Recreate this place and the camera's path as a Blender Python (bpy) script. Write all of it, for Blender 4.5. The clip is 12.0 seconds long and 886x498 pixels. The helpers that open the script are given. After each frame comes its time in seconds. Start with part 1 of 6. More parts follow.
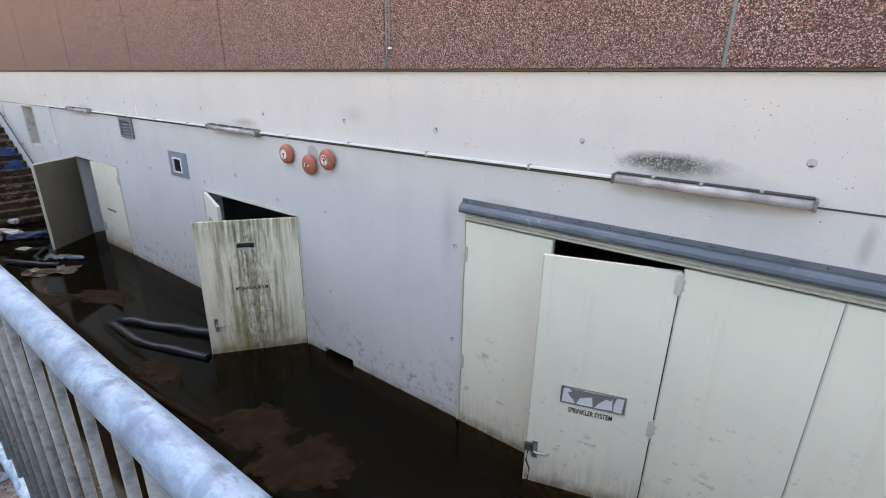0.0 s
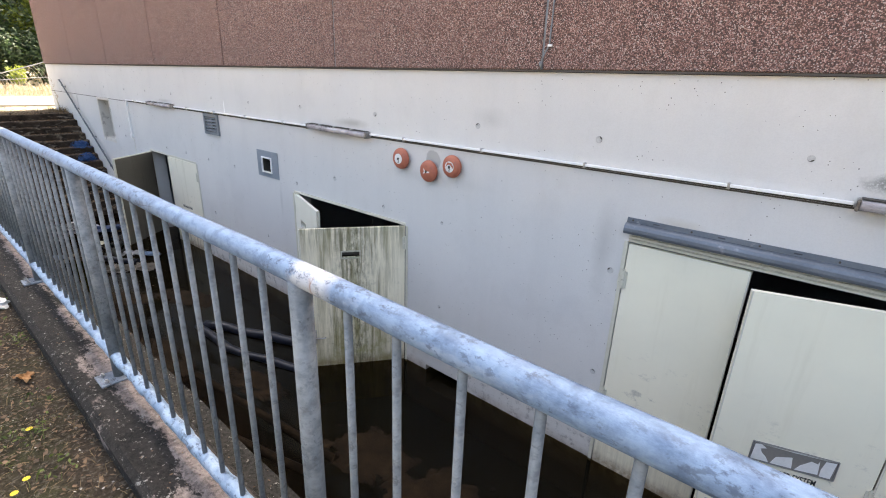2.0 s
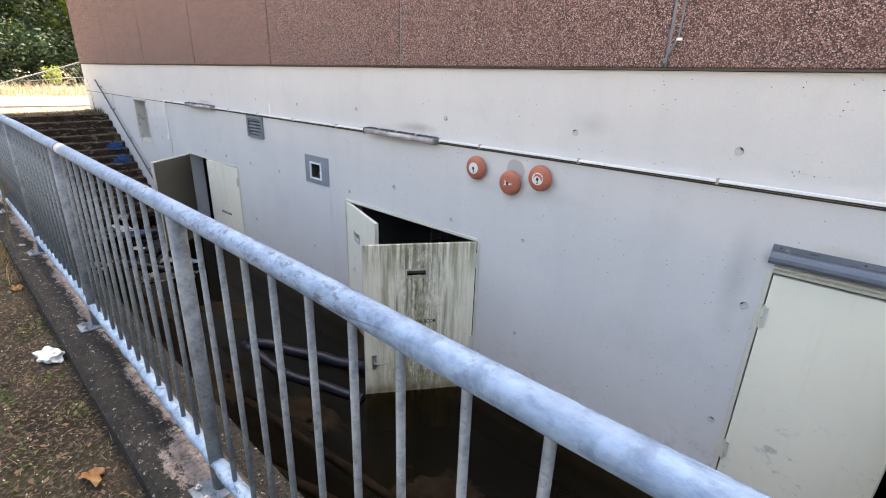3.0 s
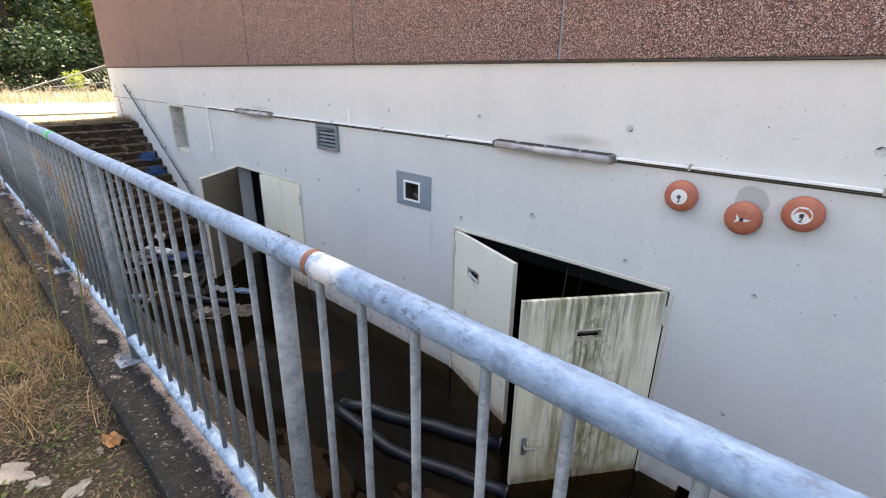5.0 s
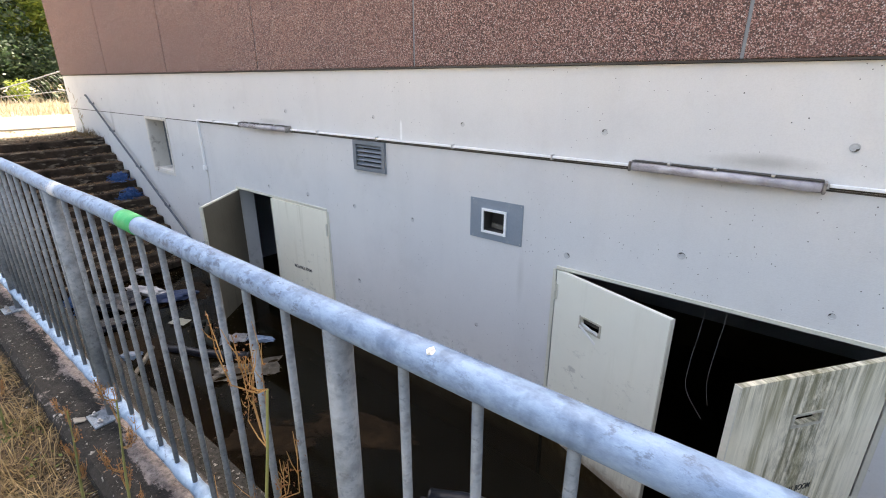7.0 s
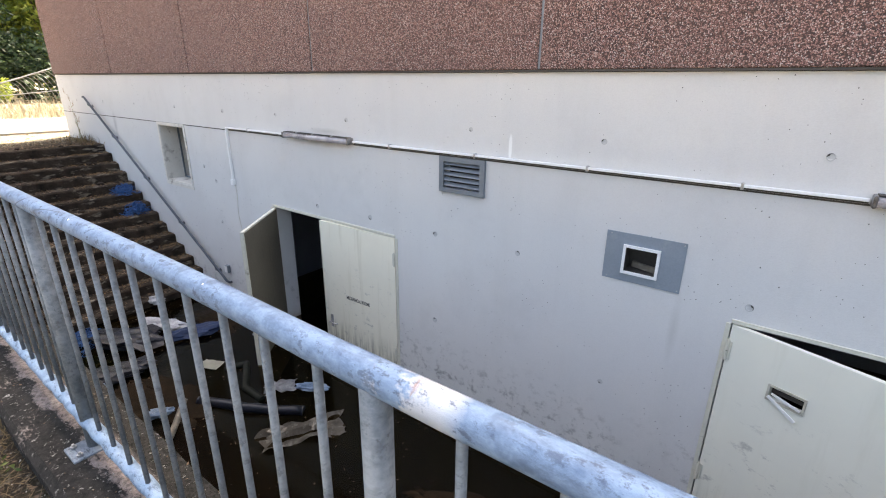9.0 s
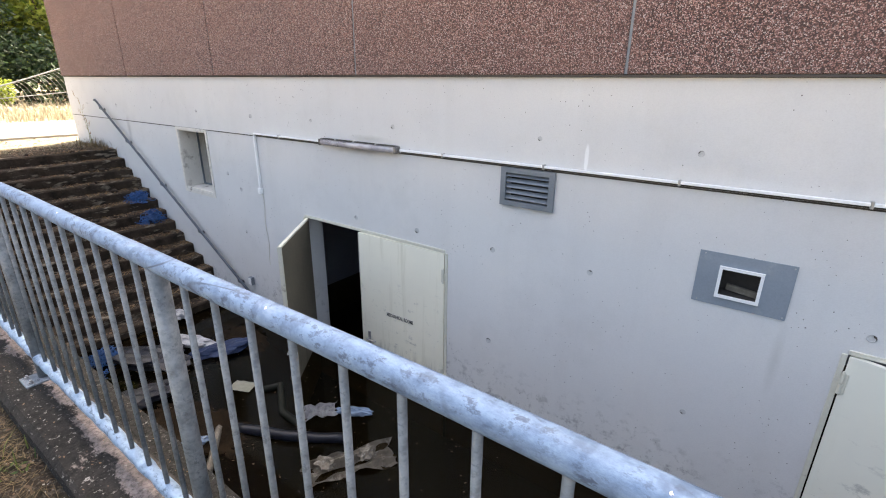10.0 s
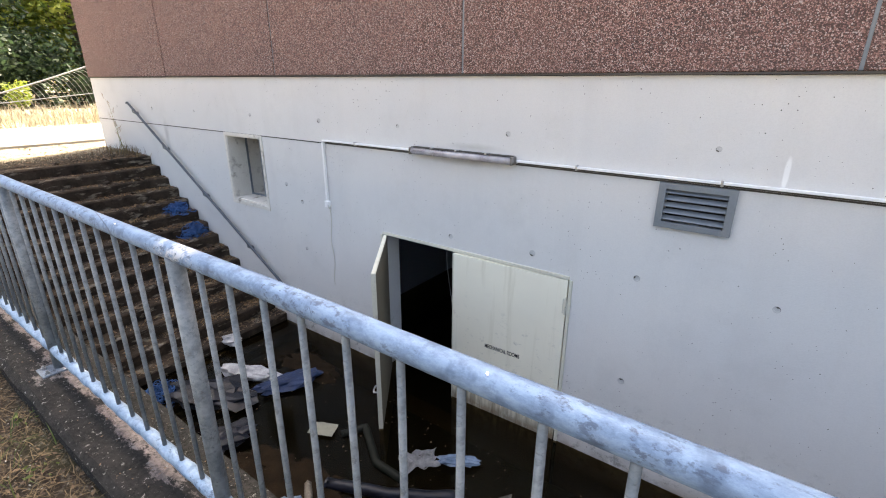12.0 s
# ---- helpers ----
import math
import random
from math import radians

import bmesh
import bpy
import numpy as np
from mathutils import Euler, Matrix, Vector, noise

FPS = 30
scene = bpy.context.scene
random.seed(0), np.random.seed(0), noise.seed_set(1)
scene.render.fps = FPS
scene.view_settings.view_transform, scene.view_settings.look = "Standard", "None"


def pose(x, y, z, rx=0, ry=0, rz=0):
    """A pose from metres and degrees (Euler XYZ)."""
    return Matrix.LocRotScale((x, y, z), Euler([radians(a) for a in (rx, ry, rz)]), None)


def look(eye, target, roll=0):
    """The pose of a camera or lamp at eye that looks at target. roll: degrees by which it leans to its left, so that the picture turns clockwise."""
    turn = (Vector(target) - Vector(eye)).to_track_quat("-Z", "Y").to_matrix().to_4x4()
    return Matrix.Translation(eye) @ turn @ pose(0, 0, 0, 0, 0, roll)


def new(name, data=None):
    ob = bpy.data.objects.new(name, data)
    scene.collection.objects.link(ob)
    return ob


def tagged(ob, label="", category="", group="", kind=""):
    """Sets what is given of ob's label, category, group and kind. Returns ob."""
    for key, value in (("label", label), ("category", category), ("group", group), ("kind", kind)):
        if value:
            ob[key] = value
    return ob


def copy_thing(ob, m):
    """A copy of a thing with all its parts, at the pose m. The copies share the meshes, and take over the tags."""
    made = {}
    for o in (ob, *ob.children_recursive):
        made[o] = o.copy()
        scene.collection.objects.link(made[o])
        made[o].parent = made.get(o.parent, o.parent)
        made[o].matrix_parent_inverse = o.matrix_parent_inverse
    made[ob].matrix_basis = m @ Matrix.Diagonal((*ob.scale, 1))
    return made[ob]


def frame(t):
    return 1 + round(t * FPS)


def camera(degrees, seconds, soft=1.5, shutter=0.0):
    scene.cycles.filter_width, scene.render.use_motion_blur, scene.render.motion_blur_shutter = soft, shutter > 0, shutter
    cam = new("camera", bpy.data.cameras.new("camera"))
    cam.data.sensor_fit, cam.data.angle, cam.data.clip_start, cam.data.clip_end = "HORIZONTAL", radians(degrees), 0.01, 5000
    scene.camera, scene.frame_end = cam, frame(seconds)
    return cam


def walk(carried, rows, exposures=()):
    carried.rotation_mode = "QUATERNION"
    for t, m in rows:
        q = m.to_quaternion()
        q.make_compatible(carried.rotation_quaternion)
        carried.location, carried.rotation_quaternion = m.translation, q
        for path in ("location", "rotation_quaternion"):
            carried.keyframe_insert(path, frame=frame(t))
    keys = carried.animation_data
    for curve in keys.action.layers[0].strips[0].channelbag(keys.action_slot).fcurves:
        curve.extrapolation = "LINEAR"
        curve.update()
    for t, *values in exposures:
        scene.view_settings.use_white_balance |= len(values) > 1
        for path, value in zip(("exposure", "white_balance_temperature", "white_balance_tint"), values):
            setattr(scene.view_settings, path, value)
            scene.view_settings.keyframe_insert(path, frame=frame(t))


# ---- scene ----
cam = camera(86.7, 12.0, 1.05)
PATH = [
    (0, (0.087, 0.098, 1.197), (-1.340, 2.024, 0.356), 1.1),
    (0.5, (-0.091, 0.006, 1.191), (-1.527, 1.928, 0.354), 1.4),
    (1, (-0.362, -0.071, 1.190), (-1.793, 1.858, 0.353), 1.55),
    (1.5, (-0.757, -0.145, 1.191), (-2.214, 1.76, 0.339), 1.8),
    (2, (-1.155, -0.21, 1.198), (-2.700, 1.638, 0.339), 2),
    (2.5, (-1.580, -0.164, 1.191), (-3.162, 1.639, 0.321), 1.9),
    (3, (-2.070, -0.166, 1.196), (-3.678, 1.608, 0.33), 1.8),
    (5, (-4.10, -0.165, 1.161), (-5.729, 1.57, 0.296), 0.9),
    (5.5, (-4.53, -0.14, 1.158), (-6.167, 1.599, 0.293), 0.5),
    (6, (-4.968, -0.142, 1.17), (-6.571, 1.629, 0.31), 0.2),
    (6.5, (-5.443, -0.138, 1.181), (-6.988, 1.687, 0.324), 0.1),
    (7, (-5.910, -0.16, 1.191), (-7.398, 1.703, 0.335), 0),
    (9, (-7.575, -0.132, 1.21), (-8.994, 1.791, 0.366), 0.6),
    (9.5, (-7.975, -0.151, 1.215), (-9.382, 1.779, 0.37), 0.6),
    (10, (-8.335, -0.193, 1.248), (-9.737, 1.74, 0.406), 0.6),
    (10.5, (-8.693, -0.213, 1.257), (-10.096, 1.721, 0.413), 0.6),
    (11, (-9.058, -0.254, 1.260), (-10.464, 1.680, 0.415), 0.45),
    (11.5, (-9.402, -0.280, 1.257), (-10.807, 1.654, 0.408), 0.45),
    (12, (-9.780, -0.270, 1.262), (-11.181, 1.666, 0.407), 0.15),
]
walk(cam, [(t, look(eye, target, roll)) for t, eye, target, roll in PATH], exposures=[(0, 2.67, 7420, 9.5), (12, 2.67, 7420, 9.5)])

# ---- world, sun, exposure ----
world = bpy.data.worlds.new("world")
scene.world = world
world.use_nodes = True
wn = world.node_tree.nodes
sky = wn.new("ShaderNodeTexSky")
sky.sky_type = "NISHITA"
sky.sun_disc = False
SUN_DIR = Vector((-0.26, 0.53, 0.81)).normalized()      # towards the sun, behind the building
sky.sun_elevation = math.asin(SUN_DIR.z)
sky.sun_rotation = math.atan2(SUN_DIR.x, SUN_DIR.y)
sky.altitude, sky.air_density, sky.dust_density, sky.ozone_density = 100, 1.0, 9.0, 0.8
world.node_tree.links.new(sky.outputs[0], wn["Background"].inputs[0])
wn["Background"].inputs[1].default_value = 0.145
sun = new("sun", bpy.data.lights.new("sun", "SUN"))
sun.data.energy, sun.data.angle, sun.data.color = 4.0, radians(0.55), (1.0, 0.94, 0.84)
sun.matrix_world = look(SUN_DIR * 60, (0, 0, 0))


# ---- materials ----
def nodes_of(name):
    m = bpy.data.materials.new(name)
    m.use_nodes = True
    return m, m.node_tree.nodes, m.node_tree.links, m.node_tree.nodes["Principled BSDF"]


def ramp(nt, stops):
    r = nt.new("ShaderNodeValToRGB")
    el = r.color_ramp.elements
    while len(el) < len(stops):
        el.new(0.5)
    for e, (p, c) in zip(el, stops):
        e.position, e.color = p, (*c, 1) if len(c) == 3 else c
    return r


def noise_tex(nt, ln, co, scale, detail=4, rough=0.6, stretch=None, offset=(0, 0, 0)):
    n = nt.new("ShaderNodeTexNoise")
    n.inputs["Scale"].default_value, n.inputs["Detail"].default_value, n.inputs["Roughness"].default_value = scale, detail, rough
    mp = nt.new("ShaderNodeMapping")
    mp.inputs["Scale"].default_value = stretch or (1, 1, 1)
    mp.inputs["Location"].default_value = offset
    ln.new(co, mp.inputs[0])
    ln.new(mp.outputs[0], n.inputs["Vector"])
    return n.outputs["Fac"]


def blend(nt, ln, fac, a, b, mode="MIX"):
    m = nt.new("ShaderNodeMix")
    m.data_type, m.blend_type = "RGBA", mode
    for sock, v in ((m.inputs[0], fac), (m.inputs[6], a), (m.inputs[7], b)):
        if hasattr(v, "is_linked"):
            ln.new(v, sock)
        else:
            sock.default_value = v if isinstance(v, float) else (*v, 1)
    return m.outputs[2]


def mask(nt, ln, val, lo, hi):
    r = nt.new("ShaderNodeMapRange")
    ln.new(val, r.inputs[0])
    r.inputs[1].default_value, r.inputs[2].default_value = lo, hi
    return r.outputs[0]


def times(nt, ln, a, b):
    m = nt.new("ShaderNodeMath")
    m.operation = "MULTIPLY"
    for s, v in ((m.inputs[0], a), (m.inputs[1], b)):
        if hasattr(v, "is_linked"):
            ln.new(v, s)
        else:
            s.default_value = v
    return m.outputs[0]


def bump(nt, ln, bs, height, strength, dist, after=None):
    b = nt.new("ShaderNodeBump")
    b.inputs["Strength"].default_value, b.inputs["Distance"].default_value = strength, dist
    ln.new(height, b.inputs["Height"])
    if after:
        ln.new(after, b.inputs["Normal"])
    ln.new(b.outputs[0], bs.inputs["Normal"])
    return b.outputs[0]


def coords(nt):
    return nt.new("ShaderNodeTexCoord").outputs["Object"]


def surface(name, dark, light, rough=0.7, metal=0.0, big=0.7, fine=40, bumpy=0.25, dist=0.004, stains=None, stain_scale=1.5,
            stain_range=(0.55, 0.7), stretch=None, spread=(0.3, 0.7)):
    """A surface whose colour varies at two scales, with optional stains of a shape of their own."""
    m, nt, ln, bs = nodes_of(name)
    co = coords(nt)
    a = noise_tex(nt, ln, co, big, 6, 0.6)
    f = noise_tex(nt, ln, co, fine, 5, 0.7)
    col = blend(nt, ln, mask(nt, ln, a, *spread), dark, light)
    col = blend(nt, ln, times(nt, ln, mask(nt, ln, f, 0.35, 0.75), 0.35), col, tuple(c * 0.72 for c in dark))
    if stains:
        s = noise_tex(nt, ln, co, stain_scale, 7, 0.65, stretch, (3.1, 1.7, 0.4))
        col = blend(nt, ln, mask(nt, ln, s, *stain_range), col, stains)
    ln.new(col, bs.inputs["Base Color"])
    bs.inputs["Metallic"].default_value = metal
    r = nt.new("ShaderNodeMapRange")
    ln.new(f, r.inputs[0])
    r.inputs[3].default_value, r.inputs[4].default_value = rough - 0.12, min(1.0, rough + 0.12)
    ln.new(r.outputs[0], bs.inputs["Roughness"])
    if bumpy:
        bump(nt, ln, bs, f, bumpy, dist)
    return m


def concrete_wall_material():
    m, nt, ln, bs = nodes_of("painted_concrete")
    co = coords(nt)
    a = noise_tex(nt, ln, co, 0.45, 6, 0.6)
    streak = noise_tex(nt, ln, co, 1.0, 5, 0.6, (2.6, 1, 0.25))
    grain = noise_tex(nt, ln, co, 90, 4, 0.7)
    col = blend(nt, ln, mask(nt, ln, a, 0.3, 0.7), (0.585, 0.58, 0.575), (0.65, 0.64, 0.62))
    col = blend(nt, ln, times(nt, ln, mask(nt, ln, streak, 0.5, 0.8), 0.16), col, (0.38, 0.375, 0.36))
    col = blend(nt, ln, times(nt, ln, mask(nt, ln, grain, 0.42, 0.7), 0.14), col, (0.36, 0.355, 0.35))
    # blowholes in the face
    v = nt.new("ShaderNodeTexVoronoi")
    v.inputs["Scale"].default_value = 9.5
    ln.new(co, v.inputs["Vector"])
    gate = noise_tex(nt, ln, co, 1.1, 3, 0.6, None, (7, 2, 5))
    size = times(nt, ln, mask(nt, ln, gate, 0.33, 0.62), 0.050)
    lt = nt.new("ShaderNodeMath")
    lt.operation = "LESS_THAN"
    ln.new(v.outputs["Distance"], lt.inputs[0])
    ln.new(size, lt.inputs[1])
    col = blend(nt, ln, lt.outputs[0], col, (0.09, 0.087, 0.083))
    v2 = nt.new("ShaderNodeTexVoronoi")
    v2.inputs["Scale"].default_value = 22
    ln.new(co, v2.inputs["Vector"])
    gate2 = noise_tex(nt, ln, co, 2.1, 4, 0.65, None, (3, 6, 1))
    lt2 = nt.new("ShaderNodeMath")
    lt2.operation = "LESS_THAN"
    ln.new(v2.outputs["Distance"], lt2.inputs[0])
    ln.new(times(nt, ln, mask(nt, ln, gate2, 0.40, 0.62), 0.10), lt2.inputs[1])
    col = blend(nt, ln, lt2.outputs[0], col, (0.065, 0.06, 0.058))
    cloud = noise_tex(nt, ln, co, 1.7, 7, 0.7, None, (4, 1, 8))
    col = blend(nt, ln, times(nt, ln, mask(nt, ln, cloud, 0.52, 0.72), 0.22), col, (0.44, 0.435, 0.42))
    # stains and patches with a shape of their own, darker bands below the lamps: x, z, half width, half height,
    # strength, colour
    sxyz = nt.new("ShaderNodeSeparateXYZ")
    ln.new(co, sxyz.inputs[0])
    fray = noise_tex(nt, ln, co, 3.5, 7, 0.7, None, (1, 5, 2))
    gritty = noise_tex(nt, ln, co, 75, 4, 0.7)
    for cx, cz, rx, rz, k, c, soft in ((-0.66, 0.675, 0.44, 0.10, 1.0, (0.07, 0.07, 0.062), 0.55), (-0.45, 0.60, 0.62, 0.10, 0.35, (0.22, 0.21, 0.19), 0.9), (-0.45, 0.44, 0.70, 0.07, 0.55, (0.17, 0.165, 0.14), 0.9),
                                      (-6.25, 0.64, 0.42, 0.07, 0.5, (0.22, 0.21, 0.19), 0.8), (-6.5, 0.46, 0.66, 0.055, 0.5, (0.2, 0.19, 0.17), 0.9), (-12.5, 0.47, 0.66, 0.06, 0.55, (0.17, 0.16, 0.14), 0.9),
                                      (-12.4, 0.62, 0.4, 0.05, 0.4, (0.25, 0.24, 0.22), 0.9), (-4.76, 0.34, 0.12, 0.12, 0.9, (0.40, 0.395, 0.38), 0.12), (-4.0, 0.86, 0.25, 0.13, 0.28, (0.3, 0.31, 0.3), 0.9),
                                      (-2.05, 0.15, 0.28, 0.07, 0.35, (0.36, 0.29, 0.18), 0.9), (-9.75, 0.64, 0.022, 0.14, 0.9, (0.80, 0.80, 0.79), 0.35), (-8.1, -0.75, 0.05, 0.36, 0.3, (0.33, 0.33, 0.31), 0.9),
                                      (-19.0, 0.30, 0.10, 0.35, 0.5, (0.25, 0.245, 0.24), 0.9), (-4.7, 0.12, 0.9, 0.09, 0.22, (0.36, 0.36, 0.35), 0.9), (-2.65, -0.2, 0.12, 0.55, 0.4, (0.28, 0.28, 0.28), 0.9), (0.55, 0.30, 0.05, 0.18, 0.5, (0.30, 0.29, 0.27), 0.7)):
        dist = nt.new("ShaderNodeVectorMath")
        dist.operation = "LENGTH"
        comb = nt.new("ShaderNodeCombineXYZ")
        for axis, src, cc, rr in ((0, 0, cx, rx), (1, 2, cz, rz)):
            mr = nt.new("ShaderNodeMapRange")
            mr.clamp = False
            mr.inputs[1].default_value, mr.inputs[2].default_value, mr.inputs[3].default_value, mr.inputs[4].default_value = cc, cc + rr, 0, 1
            ln.new(sxyz.outputs[src], mr.inputs[0])
            ln.new(mr.outputs[0], comb.inputs[axis])
        ln.new(comb.outputs[0], dist.inputs[0])
        ad = nt.new("ShaderNodeMath")
        ad.operation = "MULTIPLY_ADD"
        ln.new(fray, ad.inputs[0])
        ad.inputs[1].default_value = 0.9
        ln.new(dist.outputs["Value"], ad.inputs[2])
        m0 = mask(nt, ln, ad.outputs[0], 1.42, 1.42 - soft)
        if k == 1.0:
            m0 = times(nt, ln, m0, mask(nt, ln, gritty, 0.28, 0.5))
        col = blend(nt, ln, times(nt, ln, m0, k * 0.95), col, c)
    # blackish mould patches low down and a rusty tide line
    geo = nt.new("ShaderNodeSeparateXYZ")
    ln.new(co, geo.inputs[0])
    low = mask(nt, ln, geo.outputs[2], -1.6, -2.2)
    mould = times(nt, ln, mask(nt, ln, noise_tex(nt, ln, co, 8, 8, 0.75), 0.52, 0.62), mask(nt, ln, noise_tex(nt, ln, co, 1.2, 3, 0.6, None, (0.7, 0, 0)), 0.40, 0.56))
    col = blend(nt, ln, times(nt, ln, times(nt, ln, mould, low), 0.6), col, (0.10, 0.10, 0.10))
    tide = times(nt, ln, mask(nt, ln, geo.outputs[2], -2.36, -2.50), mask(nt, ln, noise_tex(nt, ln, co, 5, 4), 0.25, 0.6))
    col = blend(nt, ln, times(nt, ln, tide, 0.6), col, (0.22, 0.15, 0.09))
    # Fade to silt brown with depth, standing in for light lost in murky water.
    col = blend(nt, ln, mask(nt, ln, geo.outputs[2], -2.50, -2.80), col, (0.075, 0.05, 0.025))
    ln.new(col, bs.inputs["Base Color"])
    bs.inputs["Roughness"].default_value = 0.82
    h = blend(nt, ln, lt.outputs[0], grain, (0.0, 0.0, 0.0))
    n1 = bump(nt, ln, bs, h, 0.35, 0.005)
    bump(nt, ln, bs, a, 0.12, 0.05, n1)
    return m


def aggregate_material():
    m, nt, ln, bs = nodes_of("exposed_aggregate")
    co = coords(nt)
    v = nt.new("ShaderNodeTexVoronoi")
    v.inputs["Scale"].default_value = 118
    ln.new(co, v.inputs["Vector"])
    sep = nt.new("ShaderNodeSeparateColor")
    ln.new(v.outputs["Color"], sep.inputs[0])
    peb = ramp(nt, [(0.0, (0.052, 0.030, 0.027)), (0.22, (0.16, 0.080, 0.067)), (0.5, (0.30, 0.158, 0.135)), (0.75, (0.41, 0.245, 0.213)), (0.9, (0.52, 0.40, 0.36)), (1.0, (0.55, 0.48, 0.45))])
    ln.new(sep.outputs[0], peb.inputs[0])
    gap = mask(nt, ln, v.outputs["Distance"], 0.42, 0.68)
    col = blend(nt, ln, gap, peb.outputs[0], (0.05, 0.030, 0.026))
    a = noise_tex(nt, ln, co, 0.8, 6, 0.6, (1.6, 1, 0.5))
    col = blend(nt, ln, times(nt, ln, mask(nt, ln, a, 0.4, 0.75), 0.35), col, (0.20, 0.11, 0.09))
    ln.new(col, bs.inputs["Base Color"])
    bs.inputs["Roughness"].default_value = 0.8
    inv = nt.new("ShaderNodeMath")
    inv.operation = "SUBTRACT"
    inv.inputs[0].default_value = 1
    ln.new(v.outputs["Distance"], inv.inputs[1])
    bump(nt, ln, bs, inv.outputs[0], 0.55, 0.008)
    return m


def door_material(name, base, algae=0.0, warm=(0.30, 0.27, 0.17), dripping=0.28, streaky=0.22):
    m, nt, ln, bs = nodes_of(name)
    co = coords(nt)
    a = noise_tex(nt, ln, co, 1.4, 5, 0.6)
    streak = noise_tex(nt, ln, co, 1.0, 6, 0.65, (9, 1, 0.7))
    g = noise_tex(nt, ln, co, 55, 4, 0.7)
    col = blend(nt, ln, mask(nt, ln, a, 0.3, 0.7), tuple(c * 0.93 for c in base), base)
    col = blend(nt, ln, times(nt, ln, mask(nt, ln, streak, 0.54, 0.78), streaky), col, (base[0] * 0.66, base[1] * 0.64, base[2] * 0.55))
    geo = nt.new("ShaderNodeSeparateXYZ")
    ln.new(co, geo.inputs[0])
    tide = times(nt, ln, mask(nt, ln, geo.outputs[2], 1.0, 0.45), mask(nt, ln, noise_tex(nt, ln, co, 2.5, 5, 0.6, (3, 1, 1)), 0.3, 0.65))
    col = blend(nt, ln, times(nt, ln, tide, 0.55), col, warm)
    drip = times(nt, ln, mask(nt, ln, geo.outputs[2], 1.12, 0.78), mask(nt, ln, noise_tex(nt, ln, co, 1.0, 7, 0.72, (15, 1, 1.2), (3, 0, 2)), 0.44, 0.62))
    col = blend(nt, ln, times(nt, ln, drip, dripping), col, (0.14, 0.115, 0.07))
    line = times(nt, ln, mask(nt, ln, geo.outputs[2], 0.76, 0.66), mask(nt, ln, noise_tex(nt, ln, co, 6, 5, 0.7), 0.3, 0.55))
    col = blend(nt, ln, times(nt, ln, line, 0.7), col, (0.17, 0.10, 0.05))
    # Submerged part browns with depth: silt, plus the water's dimming painted in.
    silt_and_murk = mask(nt, ln, geo.outputs[2], 0.60, 0.30)
    col = blend(nt, ln, silt_and_murk, col, (0.085, 0.055, 0.028))
    scuff = times(nt, ln, mask(nt, ln, noise_tex(nt, ln, co, 5, 8, 0.75, (1, 1, 1.6)), 0.57, 0.66), mask(nt, ln, geo.outputs[2], 2.2, 1.5))
    col = blend(nt, ln, times(nt, ln, scuff, 0.55), col, (0.17, 0.17, 0.16))
    if algae:
        near = nt.new("ShaderNodeMath")
        near.operation = "ABSOLUTE"
        off = nt.new("ShaderNodeMath")
        off.operation = "ADD"
        ln.new(geo.outputs[0], off.inputs[0])
        off.inputs[1].default_value = 0.66
        ln.new(off.outputs[0], near.inputs[0])
        wide = mask(nt, ln, near.outputs[0], 0.66, 0.25)
        core = mask(nt, ln, near.outputs[0], 0.30, 0.05)
        film = noise_tex(nt, ln, co, 1.0, 7, 0.66, (7, 1, 0.6), (1.3, 0, 4.2))
        thin = noise_tex(nt, ln, co, 1.0, 8, 0.7, (19, 1, 1.1), (2.9, 0, 1.2))
        dots = mask(nt, ln, noise_tex(nt, ln, co, 17, 8, 0.78, (1.5, 1, 0.55), (5, 3, 1)), 0.44, 0.60)
        col = blend(nt, ln, times(nt, ln, times(nt, ln, mask(nt, ln, film, 0.46, 0.58), wide), algae * 0.8), col, (0.26, 0.225, 0.085))
        col = blend(nt, ln, times(nt, ln, times(nt, ln, mask(nt, ln, thin, 0.50, 0.60), wide), algae * 0.75), col, (0.14, 0.12, 0.045))
        col = blend(nt, ln, times(nt, ln, times(nt, ln, dots, core), algae * 0.8), col, (0.075, 0.068, 0.03))
        drips = times(nt, ln, mask(nt, ln, geo.outputs[2], 2.08, 2.50), mask(nt, ln, noise_tex(nt, ln, co, 1.0, 7, 0.7, (13, 1, 0.8), (6, 0, 3)), 0.44, 0.58))
        col = blend(nt, ln, times(nt, ln, drips, 0.7), col, (0.13, 0.115, 0.05))
        moss = times(nt, ln, mask(nt, ln, geo.outputs[2], 1.35, 0.85), times(nt, ln, mask(nt, ln, noise_tex(nt, ln, co, 5, 7, 0.7, (1, 1, 0.8), (9, 2, 6)), 0.48, 0.6), wide))
        col = blend(nt, ln, times(nt, ln, moss, 0.65), col, (0.21, 0.19, 0.035))
    ln.new(col, bs.inputs["Base Color"])
    bs.inputs["Roughness"].default_value = 0.5
    bump(nt, ln, bs, g, 0.10, 0.002)
    return m


